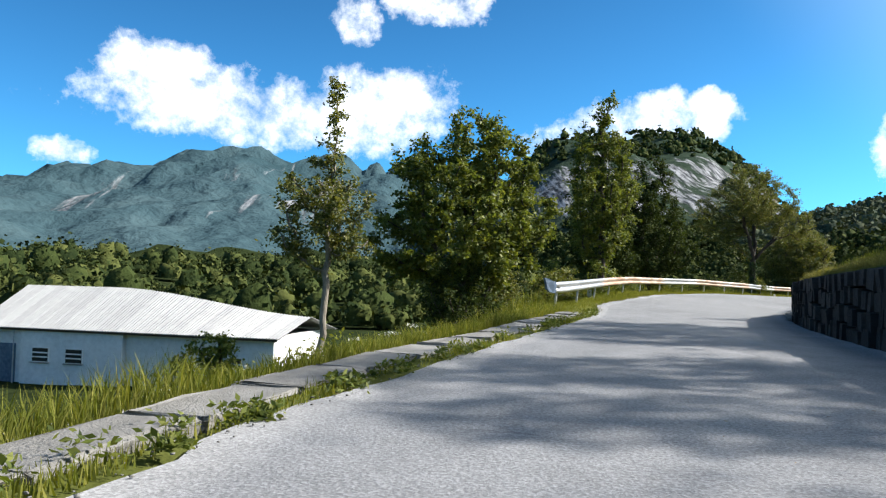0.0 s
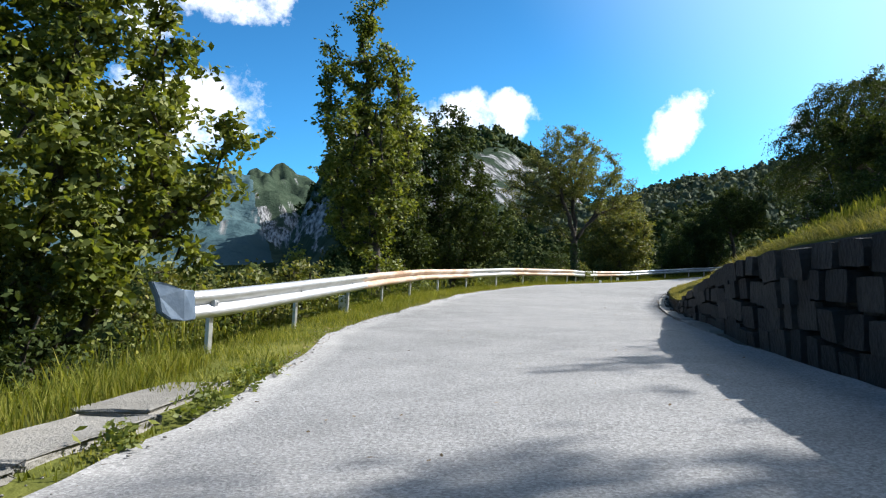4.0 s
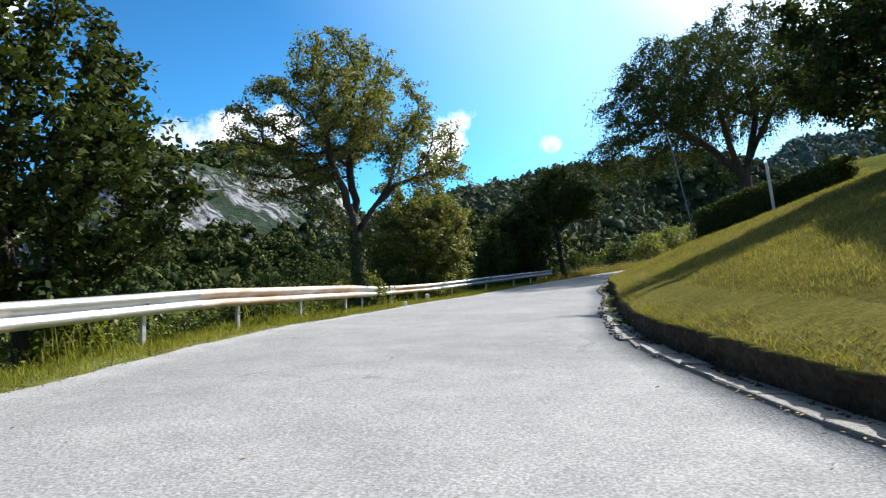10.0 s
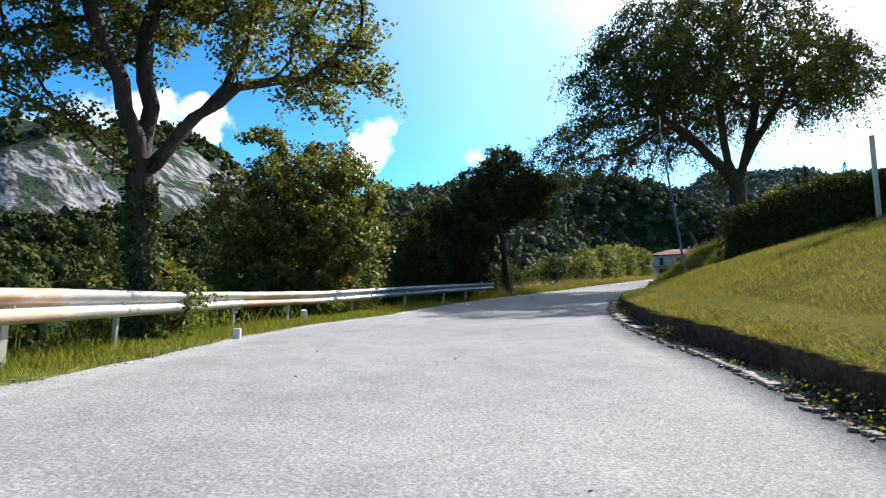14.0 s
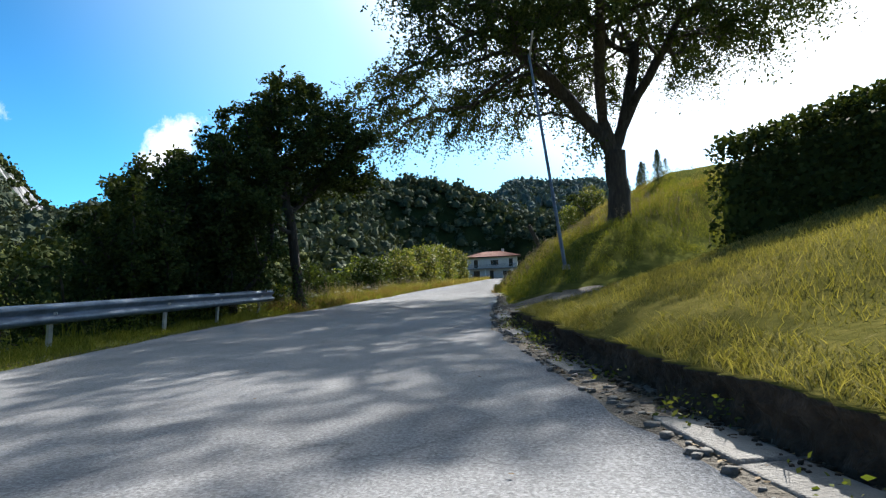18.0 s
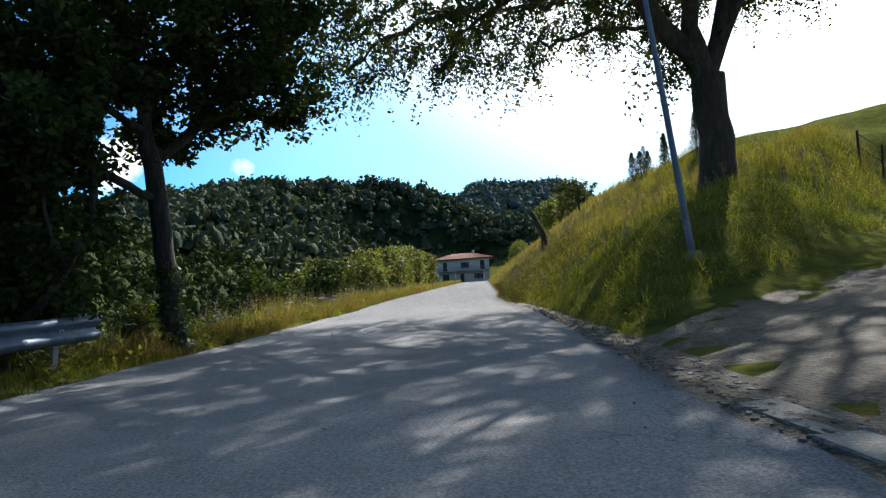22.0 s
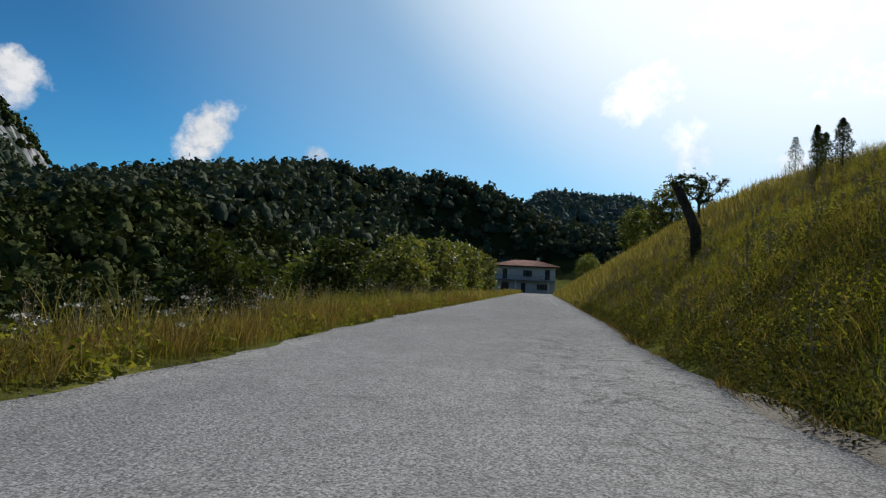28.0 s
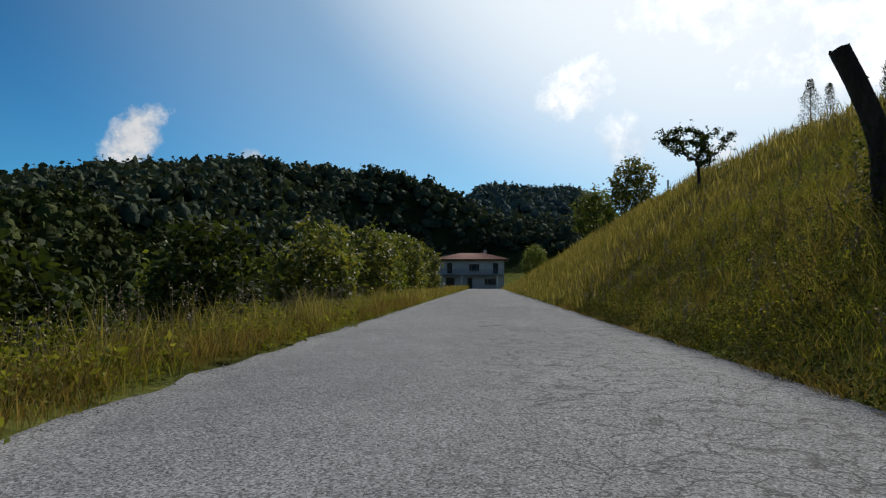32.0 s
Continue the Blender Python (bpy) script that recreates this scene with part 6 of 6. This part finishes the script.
# ---- grass ----
def blades(name, label, s0, s1, d_of, count, hgt, wid, material, seed, clump=0.0, lean=0.35, category="grass", zoff=-0.02, turf=False):
    """Grass blades scattered over a strip beside the road; d_of(s, u) gives the offset for u in 0..1."""
    rng = np.random.default_rng(seed)
    s = rng.uniform(s0, s1, count)
    d = d_of(s, rng.random(count))
    p = on_line(s, d)
    if clump:
        keep = noise2(p[:, 0], p[:, 1], clump, seed) + .35 * noise2(p[:, 0], p[:, 1], clump * .3, seed + 1) + rng.uniform(-.2, .2, count) > -.08
        p, s, d = p[keep], s[keep], d[keep]
    keep = ((s < 66) | off_drive(p)) & ((s < 76) | (d < 0) | (bank_rise(s, d) > .12))
    p, s, d = p[keep], s[keep], d[keep]
    n = len(p)
    z = height(p[:, 0], p[:, 1]) + zoff
    if turf:
        q = on_line(s, edge_right(s) + 1.92)
        zt = np.where(s < 31.6, wall_height(s), np.interp(s, (31, 32, 60, 72, 74.5), (.34, .28, .30, .24, .03))) + bank(s, d)
        t = (d - np.where(s < 31.6, face_d(s) + .3, edge_right(s) + .6)) / 1.3
        z = np.where((s < 74.5) & (t < 1), zt + (height(q[:, 0], q[:, 1]) - zt) * np.clip(t, 0, 1), z)
    base = np.concatenate([p, z[:, None]], 1)
    h = hgt * rng.uniform(.45, 1.25, (n, 1)) * np.clip(1 + .7 * noise2(p[:, 0], p[:, 1], 1.7, 9) + .9 * noise2(p[:, 0], p[:, 1], .55, 8), .25, 2)[:, None]
    a = rng.random(n) * 2 * np.pi
    side = np.stack([np.cos(a), np.sin(a), 0 * a], 1) * wid * rng.uniform(.6, 1.4, (n, 1))
    b = rng.random(n) * 2 * np.pi
    bend = np.stack([np.cos(b), np.sin(b), 0 * b], 1) * h * lean * rng.uniform(.2, 1.3, (n, 1))
    up = np.array([0, 0, 1.0])
    mid = base + up * h * .6 + bend * .4
    tip = base + up * h + bend
    if hgt > .1:
        v = np.stack([base, mid + side, tip, mid - side], 1).reshape(-1, 3)
        tri = np.arange(n)[:, None] * 4 + np.array([[0, 1, 3]])
        tri = np.concatenate([tri, np.arange(n)[:, None] * 4 + np.array([[1, 2, 3]])])
    else:
        v = np.stack([base - side, base + side, tip], 1).reshape(-1, 3)
        tri = np.arange(n * 3).reshape(-1, 3)
    tagged(new(name, mesh_from(name, v, tri, material)), label, category, kind="stuff")


L = edge_left
R = edge_right
blades("verge_grass", "green grass and weeds on the road's verge", 19, 84, lambda s, u: -L(s) - 0.02 - 1.9 * u ** .8, 70000, .17, .0045, BLADE_GREEN, 1, .8, .6)
blades("verge_turf", "low dry turf along the road's edge", 19, 84, lambda s, u: -L(s) - 0.02 - 2.1 * u ** .8, 46000, .09, .006, BLADE_GREEN, 41, 0, .8)
blades("meadow_grass", "tall fresh grass on the slope beside the road", -4, 21, lambda s, u: -L(s) - .95 - 7 * u ** 1.5, 56000, .25, .005, BLADE_GREEN, 2, 0, .5)
blades("crack_grass", "low weeds in the joint beside the road", -4, 21, lambda s, u: -L(s) - .02 - .32 * u, 6000, .10, .008, BLADE_GREEN, 3, .8)
blades("lawn", "mown yellow-green lawn sloping up from the road", 24, 76, lambda s, u: R(s) + .62 + 9 * u ** 1.3, 200000, .075, .005, BLADE_LAWN, 4, 0, .8, zoff=0.015, turf=True)
blades("lawn_fringe", "shaggy grass hanging over the wall and the lawn's edge", 2, 74, lambda s, u: np.where(s < 31.5, face_d(s) + .2, R(s) + .5) + .55 * u, 46000, .11, .004, BLADE_LAWN, 5, 0, 1.2, zoff=.0, turf=True)
blades("upper_grass", "rough grass on the bank above the wall", -6, 32, lambda s, u: R(s) + 1.2 + 9 * u, 30000, .16, .012, BLADE_GREEN, 6, 0, turf=True)
blades("bank_grass", "tall sunlit grass on the steep bank", 79, 112, lambda s, u: R(s) + .3 + 12 * u, 100000, .24, .0055, BLADE_GREEN, 7, .5, .8)
blades("tawny_bank_grass", "brown and yellow rough grass on the bank", 94, 134, lambda s, u: R(s) + .05 + 11 * u ** 1.3, 110000, .26, .0045, BLADE_TAN, 17, .6, .9)
blades("tall_weeds", "tall wilting grass and weeds beside the road", 88, 128, lambda s, u: -L(s) - .5 - 2.4 * u, 15000, .62, .0055, BLADE_DRY, 57, .9, .4)
blades("bank_tufts", "green tufts among the rough grass on the bank", 104, 134, lambda s, u: R(s) + .3 + 11 * u, 60000, .24, .005, BLADE_GREEN, 18, .7, .8)
blades("dry_grass", "dry seeding grass on the bank", 90, 150, lambda s, u: R(s) + .5 + 14 * u, 80000, .4, .004, BLADE_DRY, 8, 1.6, .7)
blades("far_bank_grass", "dry grass on the far bank", 125, 230, lambda s, u: R(s) + .2 + 15 * u, 40000, .6, .02, BLADE_DRY, 9, 0)
blades("roadside_grass", "dry grass along the straight road's edge", 82, 135, lambda s, u: -L(s) - .02 - 2.6 * u, 80000, .36, .0042, BLADE_TAN, 10, .7, .6)
blades("roadside_green", "green grass along the straight road's edge", 82, 135, lambda s, u: -L(s) - .0 - 3.0 * u, 24000, .24, .0045, BLADE_GREEN, 11, .7)
blades("far_roadside_grass", "dry grass along the far road's edge", 130, 235, lambda s, u: -L(s) - .1 - 3.2 * u, 16000, .55, .02, BLADE_DRY, 12, 0)
blades("slope_grass", "rough undergrowth below the guard rail", 19, 100, lambda s, u: -L(s) - 1.8 - 7 * u, 26000, .5, .012, BLADE_GREEN, 13, 1.5)


# ---- small stones ----
def gravel(name, label, s0, s1, d_of, count, size, seed, material, top=0.0):
    """Loose angular stones, joined."""
    rng = np.random.default_rng(seed)
    s = rng.uniform(s0, s1, count)
    d = d_of(s, rng.random(count))
    p = on_line(s, d)
    top = bank(s, d)[:, None] + top * rng.random((count, 1))
    cube = np.array([(-1, -1, -1), (1, -1, -1), (1, 1, -1), (-1, 1, -1), (-1, -1, 1), (1, -1, 1), (1, 1, 1), (-1, 1, 1)], float)
    q = cube[None] * rng.uniform(.5, 1.2, (count, 8, 3)) * (size * rng.uniform(.3, 1.0, count) ** 1.5)[:, None, None] * (1, .8, .5)
    a = rng.random(count) * 6.283
    c, n = np.cos(a)[:, None], np.sin(a)[:, None]
    v = np.stack([q[..., 0] * c - q[..., 1] * n + p[:, :1], q[..., 0] * n + q[..., 1] * c + p[:, 1:], q[..., 2] + .012 + top], -1).reshape(-1, 3)
    f = np.array([(0, 3, 2, 1), (4, 5, 6, 7), (0, 1, 5, 4), (1, 2, 6, 5), (2, 3, 7, 6), (3, 0, 4, 7)])
    tagged(new(name, mesh_from(name, v, (f[None] + 8 * np.arange(count)[:, None, None]).reshape(-1, 4), material)), label, "gravel", kind="stuff")


gravel("gutter_rubble", "loose stones and broken concrete in the gutter", 44, 92, lambda s, u: R(s) + .02 + .5 * u, 2000, .045, 81, CONCRETE)
gravel("turf_clods", "crumbling clods of earth on the lawn's cut edge", 31, 74, lambda s, u: R(s) + .30 + .15 * u ** 2, 3600, .022, 83, EARTH, .03)
gravel("edge_gravel", "loose chippings at the edge of the asphalt", 0, 132, lambda s, u: -L(s) + .25 * (u - .4), 2200, .012, 82, CONCRETE)


# ---- fallen leaves, weeds and stalks ----
def litter(name, label, s0, s1, d_of, count, size, seed):
    rng = np.random.default_rng(seed)
    s = rng.uniform(s0, s1, count)
    d = d_of(s, rng.random(count))
    p = on_line(s, d)
    v, f = leaves_at(rng, np.concatenate([p, np.full((count, 1), 0.022)], 1), size, 0.0)
    v[:, 2] = 0.02 + np.abs(v[:, 2] - 0.022) * 0.25 + np.repeat(bank(s, d), 4)
    tagged(new(name, mesh_from(name, v, f, LITTER)), label, "leaf litter", kind="stuff")


litter("gutter_leaves", "brown fallen leaves and debris along the gutter", 28, 92, lambda s, u: R(s) + .08 + .5 * u ** 1.5, 5200, .055, 31)
litter("step_leaves", "fallen leaves and bits of turf under the lawn's edge", 40, 92, lambda s, u: R(s) + .1 + .4 * u, 4200, .05, 34)
litter("road_leaves", "a few fallen leaves on the asphalt", 4, 92, lambda s, u: -L(s) + (R(s) + L(s)) * u, 420, .05, 32)
litter("verge_leaves", "fallen leaves along the verge", 20, 84, lambda s, u: -L(s) + .15 - .5 * u, 2200, .05, 33)


def weeds(name, label, s0, s1, off, count, seed, r, h, size, leaf):
    """Low rosettes of leaves scattered along the road's edge, joined."""
    rng = np.random.default_rng(seed)
    s = rng.uniform(s0, s1, count)
    c = on_line(s, -edge_left(s) - rng.uniform(*off, count))
    k = 46
    sc = np.repeat(rng.uniform(.5, 1.3, count), k)[:, None]
    p = np.repeat(np.concatenate([c, np.zeros((count, 1))], 1), k, 0) + rng.normal(size=(count * k, 3)) * (r * .42, r * .42, 0) * sc
    p[:, 2] = .01 + rng.random(count * k) ** 1.5 * h * sc[:, 0]
    v, f = leaves_at(rng, p, size, -.15, aspect=.45)
    v[:, 2] = np.maximum(v[:, 2], 0.0) + np.repeat(np.repeat(bank(s, -edge_left(s)), k), 4)
    tagged(new(name, mesh_from(name, v, f, leaf)), label, "weeds", kind="stuff")


weeds("joint_weeds", "low leafy weeds growing in the joint beside the road", 0, 20.5, (-.06, .3), 64, 44, .16, .12, .065, LEAF_GREEN)
weeds("edge_weeds", "broad-leaved weeds at the edge of the asphalt", 80, 120, (-.02, .9), 110, 45, .26, .3, .10, BLADE_GREEN)


def forbs(name, label, s0, s1, d_of, count, size, seed, leaf, top, cut=.14):
    """Broad-leaved plants in clumps among the grass, joined."""
    rng = np.random.default_rng(seed)
    s = rng.uniform(s0, s1, count * 3)
    p = on_line(s, d_of(s, rng.random(count * 3)))
    keep = np.where(noise2(p[:, 0], p[:, 1], 1.3, seed) + .5 * noise2(p[:, 0], p[:, 1], .5, seed + 1) > cut)[0][:count]
    p = p[keep]
    p = p[off_drive(p)]
    z = height(p[:, 0], p[:, 1]) + rng.random(len(p)) * top * (1 + noise2(p[:, 0], p[:, 1], .8, seed))
    v, f = leaves_at(rng, np.concatenate([p, z[:, None]], 1), size, -.05, aspect=.5)
    tagged(new(name, mesh_from(name, v, f, leaf)), label, "wild plants", kind="stuff")


forbs("bank_forbs", "leafy wild plants in clumps on the bank", 79, 125, lambda s, u: R(s) + .4 + 10 * u, 70000, .05, 71, BLADE_GREEN, .36, .04)
forbs("bank_foot_plants", "dark-leaved bramble and weeds along the foot of the bank", 90, 132, lambda s, u: R(s) + .12 + 3.4 * u ** 1.7, 52000, .05, 76, LEAF_WEED, .4, -.08)
forbs("verge_forbs", "leafy wild plants along the straight road's edge", 81, 128, lambda s, u: -L(s) - .3 - 2.6 * u, 26000, .055, 72, BLADE_GREEN, .5)
forbs("meadow_forbs", "leafy wild plants in the meadow", -3, 21, lambda s, u: -L(s) - 1.0 - 6 * u, 16000, .06, 73, BLADE_GREEN, .28)
forbs("gutter_weeds", "low green weeds rooted among the rubble in the gutter", 46, 82, lambda s, u: R(s) + .12 + .42 * u, 5200, .04, 77, LEAF_GREEN, .26, .1)
forbs("rail_forbs", "leafy wild plants below the guard rail", 20, 84, lambda s, u: -L(s) - 1.2 - 5 * u, 34000, .075, 74, LEAF_GREEN, .6)


def stalks(name, label, s0, s1, d0, d1, count, h, seed, heads):
    """Tall dry stems with seed heads or pale umbels."""
    rng = np.random.default_rng(seed)
    s = rng.uniform(s0, s1, count)
    p = on_line(s, d0(s) + (d1 - 0) * rng.random(count))
    base = np.concatenate([p, height(p[:, 0], p[:, 1])[:, None] - .05], 1)
    hh = h * rng.uniform(.6, 1.3, (count, 1))
    tip = base + np.concatenate([rng.normal(scale=.13, size=(count, 2)) * hh, hh], 1)
    mid = (base + tip) / 2 + np.concatenate([rng.normal(scale=.03, size=(count, 2)), np.zeros((count, 1))], 1)
    v1, f1 = tubes(base, mid, np.full(count, .007), np.full(count, .006), 4)
    v2, f2 = tubes(mid, tip, np.full(count, .006), np.full(count, .004), 4)
    V, F = [v1, v2], [f1, f2 + len(v1)]
    k = 26
    t = rng.random((count * k, 1)) ** .7
    c = np.repeat(mid, k, 0) * (1 - t) + np.repeat(tip, k, 0) * t
    if heads:
        c = np.repeat(tip, k, 0) + rng.normal(scale=(.06, .06, .012), size=(count * k, 3))
    else:
        c = c + rng.normal(scale=.035, size=c.shape)
    lv, lf = leaves_at(rng, c, .04, -.1, aspect=.8)
    n0 = len(v1) + len(v2)
    me = mesh_from(name, np.concatenate(V + [lv]), np.concatenate(F + [lf + n0]), materials=[TWIG, PETAL if heads else TWIG],
                   mat_index=np.r_[np.zeros(len(f1) + len(f2), int), np.ones(len(lf), int)])
    tagged(new(name, me), label, "wild plants", kind="stuff")


stalks("dry_stalks", "tall dry weed stalks with seed heads beside the road", 83, 128, lambda s: -L(s) - 1.1, -1.6, 380, .85, 61, False)
stalks("wild_carrot", "white umbels of wild flowers beside the road", 80, 104, lambda s: -L(s) - .5, -1.3, 30, .6, 62, True)
stalks("bank_stalks", "dry seeding stems on the bank", 88, 135, lambda s: R(s) + .5, 9.0, 800, .7, 63, False)
stalks("meadow_flowers", "small white flowers in the meadow grass", -2, 14, lambda s: -L(s) - 1.2, -4.0, 70, .34, 64, True)

# ---- fence on the crest ----
fence = thing("crest_fence", (0, 0, 0), "thin dark post and wire fence on the crest of the bank", "fence")
fa, fb = np.array((66.0, 57.6)), np.array((74.5, 53.2))
last = None
for k in range(8):
    p = fa + (fb - fa) * k / 7
    z = height_at(*p)
    part("post", rod(.045, .04, 1.35, 8, bevel=.006), fence, m=pose(p[0], p[1], z - .2, 3 * math.sin(k), 2 * math.cos(2 * k), 0), material=DARKWOOD)
    top = Vector((p[0], p[1], z + 1.05))
    if last is not None:
        for dz in (0, -.45):
            a, b = np.array([last + Vector((0, 0, dz))]), np.array([top + Vector((0, 0, dz))])
            v, f = tubes(a, b, np.array([.012]), np.array([.012]), 6)
            part("wire_rail", mesh_from("wire_rail", v, f, DARKWOOD), fence)
    last = top
